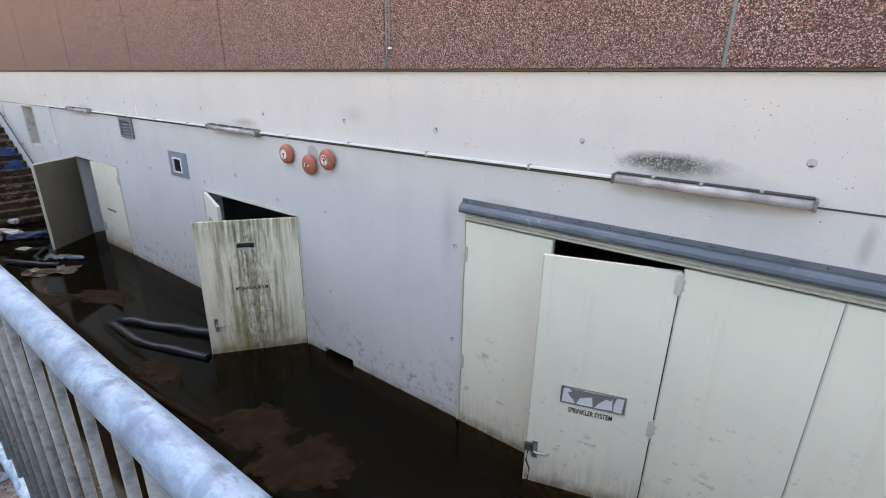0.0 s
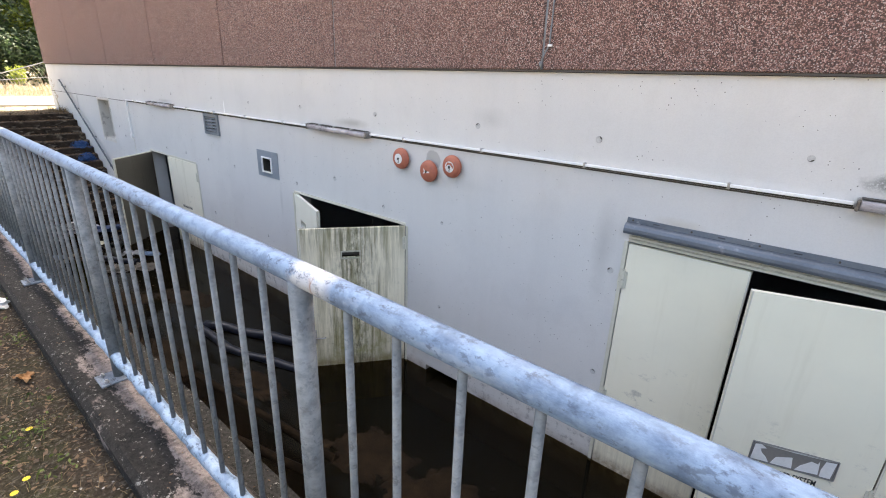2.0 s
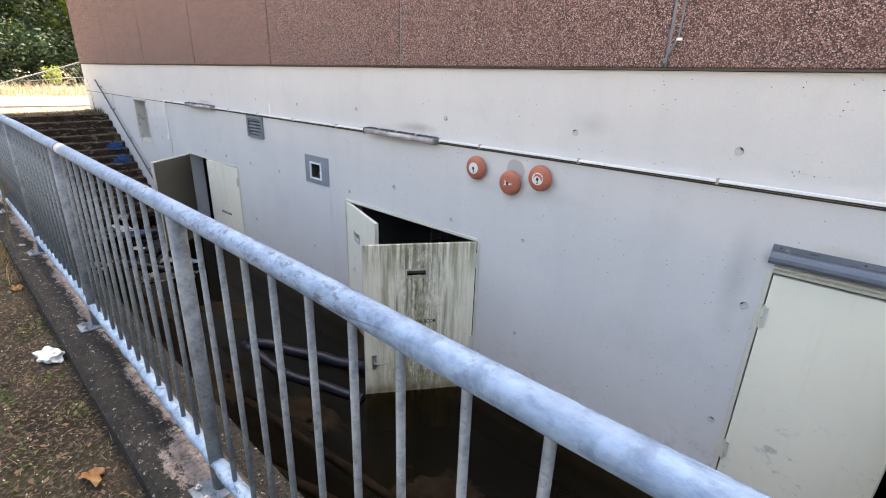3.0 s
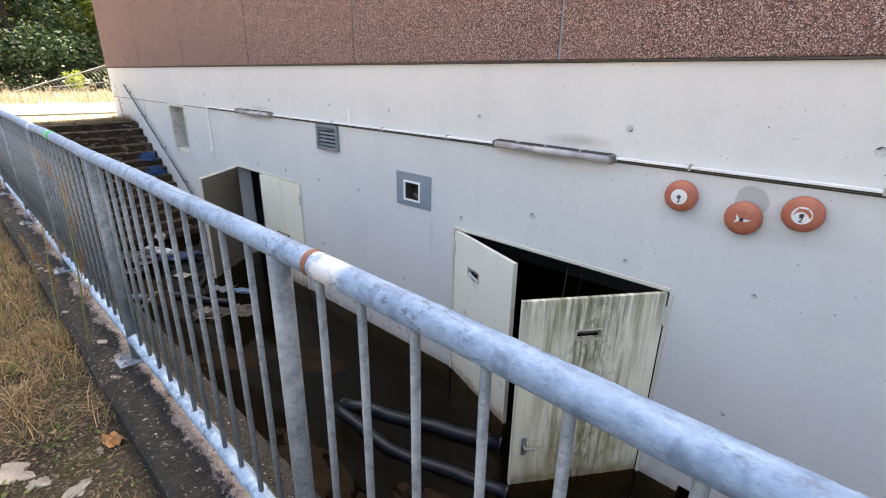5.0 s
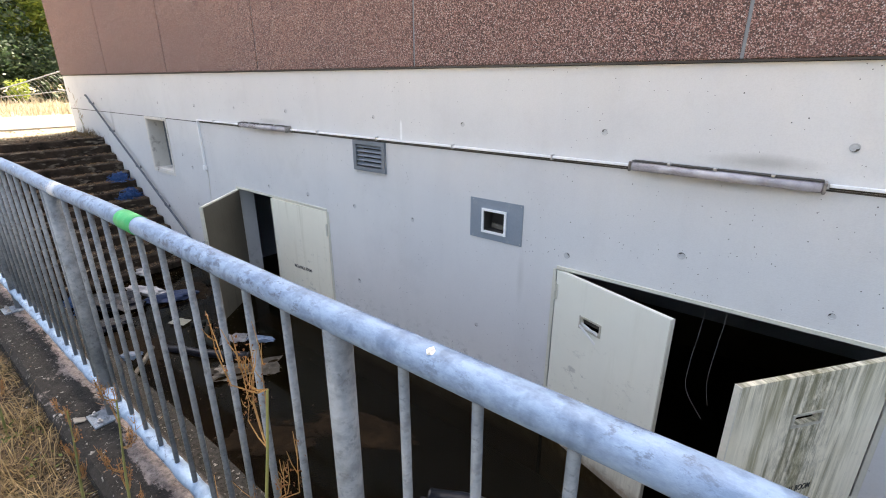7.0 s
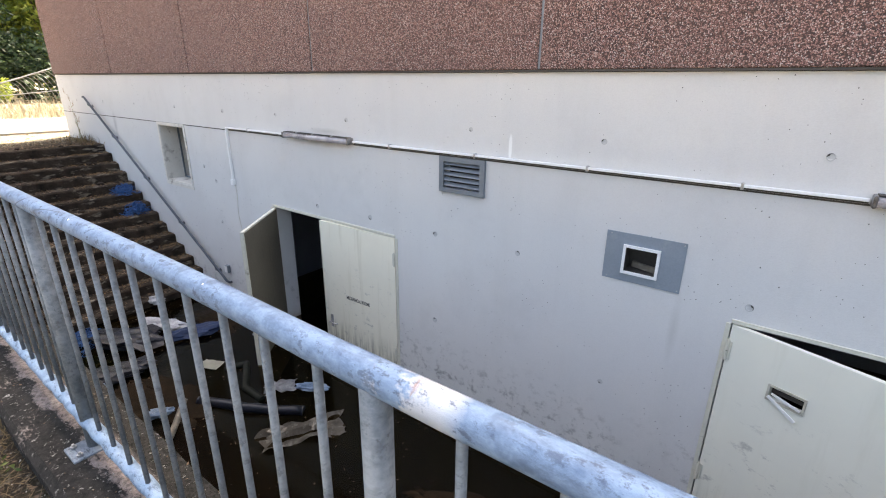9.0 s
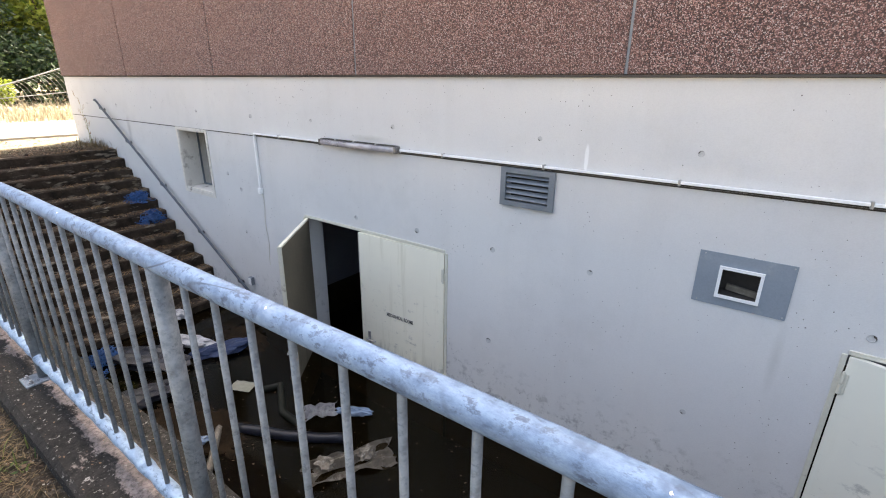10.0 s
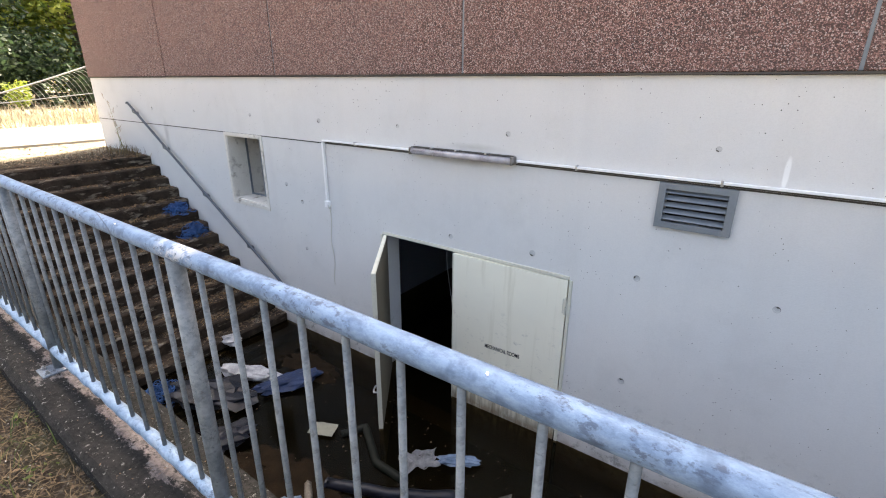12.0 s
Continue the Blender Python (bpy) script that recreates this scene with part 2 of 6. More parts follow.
def galvanised_material(name, dark, light, speck, worn=0.5, fine=34, bare=None, cracked=0.8):
    """Weathered zinc: fine mottling, broad paler drifts, worn white patches, dark specks and scratches."""
    m, nt, ln, bs = nodes_of(name)
    co = coords(nt)
    n = noise_tex(nt, ln, co, fine, 7, 0.72, (0.55, 1, 1))
    big = noise_tex(nt, ln, co, 8, 5, 0.6, (0.4, 1, 1), (2, 2, 2))
    col = blend(nt, ln, mask(nt, ln, n, 0.34, 0.60), dark, light)
    col = blend(nt, ln, times(nt, ln, mask(nt, ln, big, 0.5, 0.72), 0.5), col, tuple(c * 1.18 for c in light))
    w = mask(nt, ln, noise_tex(nt, ln, co, 5, 8, 0.75, (0.4, 1, 1), (4, 4, 4)), 0.58, 0.63)
    col = blend(nt, ln, times(nt, ln, w, worn), col, (0.50, 0.53, 0.57))
    blot = mask(nt, ln, noise_tex(nt, ln, co, 30, 3, 0.55, (1.0, 0.7, 0.7), (3, 8, 5)), 0.55, 0.66)
    col = blend(nt, ln, times(nt, ln, blot, 0.55), col, tuple(c * 0.75 for c in dark))
    if bare:
        sx = nt.new("ShaderNodeSeparateXYZ")
        ln.new(co, sx.inputs[0])
        chip = mask(nt, ln, noise_tex(nt, ln, co, 11, 7, 0.7, (0.8, 1, 1), (2, 9, 4)), 0.42, 0.48)
        rust = mask(nt, ln, noise_tex(nt, ln, co, 14, 6, 0.7, (1.4, 0.5, 0.5), (6, 2, 4)), 0.60, 0.66)
        for at, half in bare:
            lo = times(nt, ln, mask(nt, ln, sx.outputs[0], at - half, at - half * 0.6), mask(nt, ln, sx.outputs[0], at + half, at + half * 0.6))
            col = blend(nt, ln, times(nt, ln, lo, times(nt, ln, chip, 0.8)), col, (0.42, 0.46, 0.52))
            col = blend(nt, ln, times(nt, ln, lo, times(nt, ln, rust, 0.7)), col, (0.22, 0.10, 0.05))
    gate = mask(nt, ln, noise_tex(nt, ln, co, 6, 4, 0.6, (0.5, 1, 1), (7, 3, 1)), 0.40, 0.54)
    d = mask(nt, ln, noise_tex(nt, ln, co, 62, 7, 0.75, (0.6, 1, 1), (9, 1, 2)), 0.53, 0.60)
    col = blend(nt, ln, times(nt, ln, times(nt, ln, d, gate), 0.75), col, speck)
    v = nt.new("ShaderNodeTexVoronoi")
    v.feature = "DISTANCE_TO_EDGE"
    v.inputs["Scale"].default_value = 5.5
    mp = nt.new("ShaderNodeMapping")
    mp.inputs["Scale"].default_value = (0.25, 1.3, 1.3)
    ln.new(co, mp.inputs[0])
    ln.new(mp.outputs[0], v.inputs["Vector"])
    crack = times(nt, ln, mask(nt, ln, v.outputs["Distance"], 0.010, 0.003), mask(nt, ln, noise_tex(nt, ln, co, 2.2, 4, 0.6, None, (1, 6, 3)), 0.54, 0.62))
    col = blend(nt, ln, times(nt, ln, crack, cracked), col, speck)
    ln.new(col, bs.inputs["Base Color"])
    bs.inputs["Metallic"].default_value = 0.1
    bs.inputs["Specular IOR Level"].default_value = 0.3
    ln.new(mask(nt, ln, n, -0.9, 1.5), bs.inputs["Roughness"])
    bump(nt, ln, bs, n, 0.25, 0.004)
    return m


def water_material():
    m, nt, ln, bs = nodes_of("stagnant_water")
    co = coords(nt)
    n = noise_tex(nt, ln, co, 0.9, 6, 0.65)
    ln.new(blend(nt, ln, mask(nt, ln, n, 0.35, 0.7), (0.0028, 0.0029, 0.0017), (0.0075, 0.0065, 0.0034)), bs.inputs["Base Color"])
    bs.inputs["Roughness"].default_value = 0.06
    bs.inputs["IOR"].default_value = 1.33
    bs.inputs["Specular IOR Level"].default_value = 0.45
    bump(nt, ln, bs, noise_tex(nt, ln, co, 6, 3), 0.015, 0.01)
    clear = nt.new("ShaderNodeBsdfTransparent")
    clear.inputs[0].default_value = (0.40, 0.31, 0.17, 1)
    mx = nt.new("ShaderNodeMixShader")
    mx.inputs[0].default_value = 0.45
    ln.new(clear.outputs[0], mx.inputs[1])
    ln.new(bs.outputs[0], mx.inputs[2])
    ln.new(mx.outputs[0], nt["Material Output"].inputs[0])
    return m


def ground_material():
    m, nt, ln, bs = nodes_of("dry_ground")
    co = coords(nt)
    a = noise_tex(nt, ln, co, 1.6, 7, 0.65)
    f = noise_tex(nt, ln, co, 45, 6, 0.75)
    col = blend(nt, ln, mask(nt, ln, a, 0.35, 0.68), (0.024, 0.018, 0.013), (0.078, 0.062, 0.045))
    col = blend(nt, ln, times(nt, ln, mask(nt, ln, noise_tex(nt, ln, co, 3.5, 5, 0.6, None, (2, 8, 1)), 0.5, 0.66), 0.6), col, (0.050, 0.056, 0.022))
    col = blend(nt, ln, times(nt, ln, mask(nt, ln, f, 0.52, 0.64), 0.7), col, (0.20, 0.175, 0.145))
    pits = noise_tex(nt, ln, co, 85, 6, 0.75, None, (5, 5, 5))
    col = blend(nt, ln, times(nt, ln, mask(nt, ln, pits, 0.5, 0.62), 0.75), col, (0.018, 0.014, 0.010))
    # paler, drier ground beyond the stairs, out of the building's shade
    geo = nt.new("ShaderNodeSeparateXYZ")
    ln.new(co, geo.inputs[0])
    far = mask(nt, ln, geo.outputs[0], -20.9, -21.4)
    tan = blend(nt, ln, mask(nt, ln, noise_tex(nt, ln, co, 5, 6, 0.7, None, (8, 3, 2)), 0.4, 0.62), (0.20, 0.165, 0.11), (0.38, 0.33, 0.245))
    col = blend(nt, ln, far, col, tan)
    # Unseen ground to the south kept pale as a reflector for the wall.
    south_bounce = mask(nt, ln, geo.outputs[1], -1.4, -3.2)
    col = blend(nt, ln, south_bounce, col, (0.32, 0.275, 0.205))
    ln.new(col, bs.inputs["Base Color"])
    bs.inputs["Roughness"].default_value = 0.95
    bump(nt, ln, bs, f, 0.9, 0.03)
    return m


def kerb_material():
    m, nt, ln, bs = nodes_of("mossy_kerb_concrete")
    co = coords(nt)
    a = noise_tex(nt, ln, co, 4.5, 9, 0.78, (0.55, 1, 1))
    f = noise_tex(nt, ln, co, 60, 6, 0.78)
    geo = nt.new("ShaderNodeSeparateXYZ")
    ln.new(co, geo.inputs[0])
    add = nt.new("ShaderNodeMath")
    add.operation = "ADD"
    ln.new(times(nt, ln, mask(nt, ln, geo.outputs[1], 0.17, 0.235), 0.17), add.inputs[0])
    ln.new(a, add.inputs[1])
    # black growth with sharp-edged bare patches
    grey = blend(nt, ln, mask(nt, ln, noise_tex(nt, ln, co, 16, 5, 0.7), 0.35, 0.65), (0.15, 0.125, 0.115), (0.31, 0.265, 0.245))
    black = blend(nt, ln, mask(nt, ln, noise_tex(nt, ln, co, 11, 6, 0.7, None, (5, 2, 3)), 0.4, 0.65), (0.007, 0.0068, 0.0068), (0.025, 0.0235, 0.022))
    col = blend(nt, ln, mask(nt, ln, add.outputs[0], 0.595, 0.635), black, grey)
    inner = mask(nt, ln, geo.outputs[1], 0.285, 0.315)
    col = blend(nt, ln, inner, col, blend(nt, ln, mask(nt, ln, f, 0.4, 0.6), (0.008, 0.0078, 0.0066), (0.042, 0.041, 0.037)))
    col = blend(nt, ln, mask(nt, ln, noise_tex(nt, ln, co, 42, 6, 0.75), 0.60, 0.63), col, (0.27, 0.265, 0.25))
    col = blend(nt, ln, mask(nt, ln, noise_tex(nt, ln, co, 7, 8, 0.75, None, (2, 7, 7)), 0.645, 0.67), col, (0.34, 0.33, 0.32))
    col = blend(nt, ln, times(nt, ln, mask(nt, ln, f, 0.46, 0.60), 0.6), col, (0.03, 0.028, 0.027))
    ln.new(col, bs.inputs["Base Color"])
    bs.inputs["Roughness"].default_value = 0.9
    bs.inputs["Specular IOR Level"].default_value = 0.25
    n1 = bump(nt, ln, bs, f, 0.6, 0.008)
    bump(nt, ln, bs, a, 0.5, 0.03, n1)
    return m


def leaf_material(name, dark, light):
    m, nt, ln, bs = nodes_of(name)
    g = nt.new("ShaderNodeNewGeometry")
    r = ramp(nt, [(0.0, dark), (1.0, light)])
    ln.new(g.outputs["Random Per Island"], r.inputs[0])
    ln.new(r.outputs[0], bs.inputs["Base Color"])
    bs.inputs["Roughness"].default_value = 0.6
    bs.inputs["Subsurface Weight"].default_value = 0.0
    t = nt.new("ShaderNodeBsdfTranslucent")
    ln.new(r.outputs[0], t.inputs[0])
    mx = nt.new("ShaderNodeMixShader")
    mx.inputs[0].default_value = 0.35
    ln.new(bs.outputs[0], mx.inputs[1])
    ln.new(t.outputs[0], mx.inputs[2])
    ln.new(mx.outputs[0], nt["Material Output"].inputs[0])
    return m


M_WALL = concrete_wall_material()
M_AGG = aggregate_material()
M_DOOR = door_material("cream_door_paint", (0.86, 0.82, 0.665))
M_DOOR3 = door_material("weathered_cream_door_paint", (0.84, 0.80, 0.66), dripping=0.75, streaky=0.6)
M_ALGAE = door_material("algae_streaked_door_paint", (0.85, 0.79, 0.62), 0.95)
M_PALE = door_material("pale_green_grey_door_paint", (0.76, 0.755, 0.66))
M_DOORBACK = surface("brown_grey_door_back", (0.15, 0.125, 0.09), (0.22, 0.19, 0.14), 0.7, stains=(0.12, 0.10, 0.07), stain_scale=1.0, stretch=(5, 5, 0.5))
M_FRAME = surface("cream_frame_paint", (0.56, 0.54, 0.45), (0.66, 0.64, 0.54), 0.55, bumpy=0.1, stains=(0.25, 0.22, 0.17), stain_scale=6, stain_range=(0.62, 0.75))
# The sky's blue reflection is worked into the zinc colours of rail and bottom bar.
M_GALV = galvanised_material("galvanised_rail", (0.074, 0.124, 0.216), (0.166, 0.252, 0.388), (0.04, 0.058, 0.095), 0.10, 40, ((-1.82, 0.07), (-4.74, 0.065), (-7.88, 0.08), (-10.95, 0.10)))
M_GALVDARK = galvanised_material("galvanised_posts", (0.098, 0.118, 0.138), (0.19, 0.217, 0.24), (0.07, 0.08, 0.09), 0.06, 26, None, 0.12)
M_PLATEZINC = galvanised_material("galvanised_base_plates", (0.10, 0.125, 0.155), (0.20, 0.235, 0.28), (0.04, 0.045, 0.05), 0.2, 30)
M_BAR = galvanised_material("galvanised_bottom_bar", (0.125, 0.20, 0.305), (0.265, 0.365, 0.49), (0.05, 0.07, 0.10), 0.2, 22)
M_CANOPY = surface("blue_grey_sheet_metal", (0.10, 0.118, 0.145), (0.165, 0.19, 0.225), 0.45, 0.4, 2, 60, 0.12, stains=(0.30, 0.31, 0.33), stain_scale=9, stain_range=(0.62, 0.75))
M_PLATE = surface("blue_grey_plate", (0.235, 0.275, 0.32), (0.285, 0.325, 0.37), 0.5, 0.2, 2, 70, 0.08, stains=(0.36, 0.38, 0.40), stain_scale=5, stain_range=(0.62, 0.8))
M_VENT = surface("grey_louvre_paint", (0.165, 0.19, 0.215), (0.23, 0.255, 0.285), 0.5, 0.3, 3, 60, 0.1)
M_WHITE = surface("white_conduit_paint", (0.78, 0.78, 0.77), (0.86, 0.86, 0.85), 0.35, 0, 2, 40, 0.05, stains=(0.5, 0.49, 0.46), stain_scale=7, stain_range=(0.66, 0.8))
M_FIXTURE = surface("dirty_aluminium", (0.24, 0.225, 0.21), (0.50, 0.48, 0.46), 0.36, 0.55, 4, 50, 0.15, stains=(0.06, 0.05, 0.045), stain_scale=9, stain_range=(0.46, 0.64), stretch=(0.35, 1, 1))
M_COVER = surface("grimy_acrylic", (0.30, 0.275, 0.29), (0.56, 0.53, 0.545), 0.26, 0.0, 5, 50, 0.08, stains=(0.10, 0.085, 0.085), stain_scale=6, stain_range=(0.52, 0.70), stretch=(0.3, 1, 1.5))
# Darker trim paint: grime, plus the shade below the canopy.
M_GRIMY_SHADED = surface("grimy_and_shaded_paint", (0.36, 0.345, 0.28), (0.62, 0.59, 0.49), 0.5, 0.2, 18, 60, 0.15)
# Near-black for grime, and for strips and sheets that stand in for shade.
M_GRIME_SHADE = surface("black_grime_and_shade", (0.05, 0.045, 0.04), (0.11, 0.10, 0.09), 0.9)
M_TIE = surface("tie_hole_mortar", (0.40, 0.40, 0.39), (0.56, 0.555, 0.55), 0.9, 0, 25, 120, 0.3)
M_BELL = surface("faded_red_enamel", (0.36, 0.10, 0.06), (0.50, 0.165, 0.095), 0.55, 0, 9, 60, 0.12, stains=(0.16, 0.10, 0.085), stain_scale=10, stain_range=(0.58, 0.75))
M_LABEL = surface("white_paper_label", (0.70, 0.70, 0.68), (0.80, 0.80, 0.79), 0.6, bumpy=0.05)
M_INK = surface("black_ink", (0.015, 0.015, 0.015), (0.03, 0.03, 0.03), 0.6, bumpy=0)
M_SIGN = surface("weathered_grey_sign", (0.17, 0.16, 0.145), (0.27, 0.255, 0.235), 0.5, bumpy=0.1)
M_STEEL = surface("dull_steel", (0.38, 0.38, 0.38), (0.52, 0.52, 0.52), 0.35, 0.8, 6, 60, 0.08)
M_BLACK = surface("black_rubber", (0.004, 0.005, 0.009), (0.012, 0.015, 0.026), 0.34, 0, 5, 22, 0.5, 0.012)
M_RAILDARK = surface("dark_steel", (0.045, 0.053, 0.068), (0.085, 0.097, 0.118), 0.5, 0.3, 6, 50, 0.1)
M_SUNKEN = surface("silted_rubber", (0.007, 0.0085, 0.0065), (0.019, 0.020, 0.015), 0.6, 0, 5, 40, 0.3)
M_DARK = surface("dim_room_plaster", (0.28, 0.30, 0.32), (0.38, 0.40, 0.42), 0.9)
M_REVEAL = surface("whitewashed_reveal", (0.60, 0.56, 0.50), (0.76, 0.73, 0.67), 0.85, stains=(0.26, 0.23, 0.19), stain_scale=5, stain_range=(0.54, 0.68))
M_ROCK = surface("pale_rock", (0.16, 0.145, 0.125), (0.30, 0.28, 0.25), 0.9, 0, 14, 60, 0.6, 0.008)
M_STEP = surface("dirty_stair_concrete", (0.016, 0.012, 0.009), (0.075, 0.054, 0.038), 0.9, 0, 4.5, 30, 0.9, 0.02, stains=(0.22, 0.185, 0.145), stain_scale=7, stain_range=(0.56, 0.66), stretch=(1, 0.5, 1.6))
# Unseen pit walls kept pale so they bounce light onto the lower wall.
M_PITWALL = surface("pit_concrete", (0.46, 0.45, 0.43), (0.56, 0.55, 0.53), 0.85, 0, 1.2, 40, 0.4, 0.01)
M_SILT = surface("bottom_silt", (0.010, 0.009, 0.006), (0.032, 0.026, 0.016), 0.95, 0, 1.4, 20, 0.3, 0.01)
M_WATER = water_material()
M_GROUND = ground_material()
M_KERB = kerb_material()
M_PATH = surface("pale_concrete_path", (0.235, 0.22, 0.195), (0.31, 0.29, 0.26), 0.9, 0, 0.8, 30, 0.3)
M_MUD = surface("floating_mud", (0.010, 0.0066, 0.004), (0.030, 0.0195, 0.0105), 0.75, 0, 5, 40, 0.8, 0.02)
M_BOARD = surface("rotten_board", (0.10, 0.085, 0.065), (0.24, 0.21, 0.17), 0.85, 0, 7, 40, 0.6, 0.01, stains=(0.36, 0.33, 0.28), stain_scale=12)
M_BLUE = surface("blue_cloth", (0.004, 0.014, 0.05), (0.013, 0.036, 0.105), 0.7, 0, 9, 60, 0.5, 0.01)
M_NET = surface("blue_twine", (0.008, 0.045, 0.15), (0.03, 0.12, 0.33), 0.6, 0, 9, 60, 0.3)
M_LBLUE = surface("light_blue_plastic", (0.05, 0.09, 0.15), (0.22, 0.30, 0.42), 0.4, 0, 9, 60, 0.3)
M_RAG = surface("white_rag", (0.20, 0.20, 0.21), (0.56, 0.56, 0.57), 0.75, 0, 8, 50, 0.5, 0.012)
M_CARD = surface("yellowed_card", (0.45, 0.44, 0.34), (0.56, 0.55, 0.45), 0.7, 0, 8, 50, 0.1)
M_RUSTBAND = surface("red_oxide_paint", (0.085, 0.032, 0.018), (0.15, 0.054, 0.03), 0.6, 0, 12, 70, 0.1)
M_GREENBAND = surface("green_paint", (0.004, 0.22, 0.075), (0.012, 0.34, 0.12), 0.55, 0, 12, 70, 0.1)
M_STRAW = leaf_material("straw_blades", (0.05, 0.031, 0.014), (0.27, 0.195, 0.10))
M_GOLD = leaf_material("golden_blades", (0.085, 0.05, 0.02), (0.37, 0.275, 0.13))
M_WEED = leaf_material("green_weed_blades", (0.04, 0.075, 0.016), (0.15, 0.19, 0.045))
M_DOCK = surface("dried_weed_stem", (0.17, 0.085, 0.028), (0.31, 0.185, 0.06), 0.8, bumpy=0.1)
M_DOCKSEED = leaf_material("dried_seed_heads", (0.10, 0.04, 0.014), (0.28, 0.125, 0.04))
M_WEEDSTEM = surface("weed_stem_green", (0.13, 0.15, 0.045), (0.26, 0.26, 0.09), 0.7, bumpy=0.05)
M_STRAWFAR = leaf_material("sunlit_straw", (0.20, 0.17, 0.11), (0.42, 0.375, 0.28))
M_LITTER = leaf_material("leaf_litter_flakes", (0.032, 0.018, 0.010), (0.22, 0.145, 0.085))
M_LEAF = leaf_material("tree_leaves", (0.06, 0.11, 0.014), (0.34, 0.39, 0.06))
M_PINE = leaf_material("dark_needle_leaves", (0.015, 0.036, 0.016), (0.06, 0.10, 0.045))
M_SHRUB = leaf_material("yellow_green_leaves", (0.12, 0.19, 0.02), (0.32, 0.37, 0.06))
M_BARK = surface("bark", (0.05, 0.038, 0.028), (0.12, 0.095, 0.07), 0.9, 0, 4, 30, 0.8, 0.02)
M_FENCE = surface("galvanised_fence_wire", (0.26, 0.28, 0.29), (0.40, 0.42, 0.42), 0.45, 0.4, bumpy=0)
M_DLEAF = surface("dead_leaf_brown", (0.36, 0.18, 0.07), (0.55, 0.33, 0.15), 0.7, 0, 20, 90, 0.2)


for soaked, gloss in ((M_MUD, 0.05), (M_SUNKEN, 0.12), (M_BLACK, 0.3), (M_GRIME_SHADE, 0.2), (M_STEP, 0.15), (M_GROUND, 0.15)):
    soaked.node_tree.nodes["Principled BSDF"].inputs["Specular IOR Level"].default_value = gloss
M_GRIT = leaf_material("pale_grit", (0.12, 0.11, 0.10), (0.46, 0.44, 0.40))
M_FLOWER = surface("yellow_petals", (0.62, 0.48, 0.02), (0.75, 0.60, 0.04), 0.6, bumpy=0)


# ---- mesh helpers ----
def part(name, bm, material, parent=None, label="", smooth=False):
    me = bpy.data.meshes.new(name)
    bm.normal_update()
    bm.to_mesh(me)
    bm.free()
    me.materials.append(material)
    if smooth:
        for p in me.polygons:
            p.use_smooth = True
    ob = new(name, me)
    if parent:
        ob.parent = parent
    if label:
        ob["label"] = label
    return ob


def shared(name, me, parent, m=None):
    ob = new(name, me)
    ob.parent = parent
    if m:
        ob.matrix_basis = m
    return ob


def thing(name, m, label, category, group="", kind=""):
    ob = new(name)
    ob.matrix_basis = m
    ob.empty_display_size = 0.1
    return tagged(ob, label, category, group, kind)


def box(bm, x0, x1, y0, y1, z0, z1, bevel=0.0, m=None):
    g = bmesh.ops.create_cube(bm, size=1, matrix=Matrix.LocRotScale(((x0 + x1) / 2, (y0 + y1) / 2, (z0 + z1) / 2), None, (abs(x1 - x0), abs(y1 - y0), abs(z1 - z0))))
    vs = g["verts"]
    if bevel:
        es = list({e for v in vs for e in v.link_edges})
        r = bmesh.ops.bevel(bm, geom=es, offset=bevel, segments=1, affect="EDGES", profile=0.5)
        vs = list({v for v in vs if v.is_valid} | set(r["verts"]))
    if m:
        bmesh.ops.transform(bm, matrix=m, verts=vs)
    return vs


def rod(bm, a, b, r, seg=10, r2=None):
    a, b = Vector(a), Vector(b)
    d = b - a
    m = Matrix.Translation((a + b) / 2) @ d.to_track_quat("Z", "Y").to_matrix().to_4x4()
    return bmesh.ops.create_cone(bm, cap_ends=True, segments=seg, radius1=r, radius2=r if r2 is None else r2, depth=d.length, matrix=m)["verts"]


def tube(bm, pts, r, seg=8, taper=None):
    """A pipe along points; taper gives the radius at the far end."""
    pts = [Vector(p) for p in pts]
    rings = []
    for i, p in enumerate(pts):
        t = (pts[min(i + 1, len(pts) - 1)] - pts[max(i - 1, 0)]).normalized()
        q = t.to_track_quat("Z", "Y")
        k = r if taper is None else r + (taper - r) * i / (len(pts) - 1)
        rings.append([bm.verts.new(p + q @ Vector((k * math.cos(2 * math.pi * j / seg), k * math.sin(2 * math.pi * j / seg), 0))) for j in range(seg)])
    for a, b in zip(rings, rings[1:]):
        for j in range(seg):
            bm.faces.new((a[j], a[(j + 1) % seg], b[(j + 1) % seg], b[j]))
    bm.faces.new(rings[0][::-1])
    bm.faces.new(rings[-1])


def lathe(bm, profile, seg=32, m=None):
    """Turns (radius, height) pairs round the z axis."""
    rings = []
    made = []
    for r, h in profile:
        ring = [bm.verts.new((r * math.cos(2 * math.pi * j / seg), r * math.sin(2 * math.pi * j / seg), h)) for j in range(seg)]
        rings.append(ring)
        made += ring
    for a, b in zip(rings, rings[1:]):
        for j in range(seg):
            bm.faces.new((a[j], a[(j + 1) % seg], b[(j + 1) % seg], b[j]))
    bm.faces.new(rings[-1])
    bm.faces.new(rings[0][::-1])
    if m:
        bmesh.ops.transform(bm, matrix=m, verts=made)


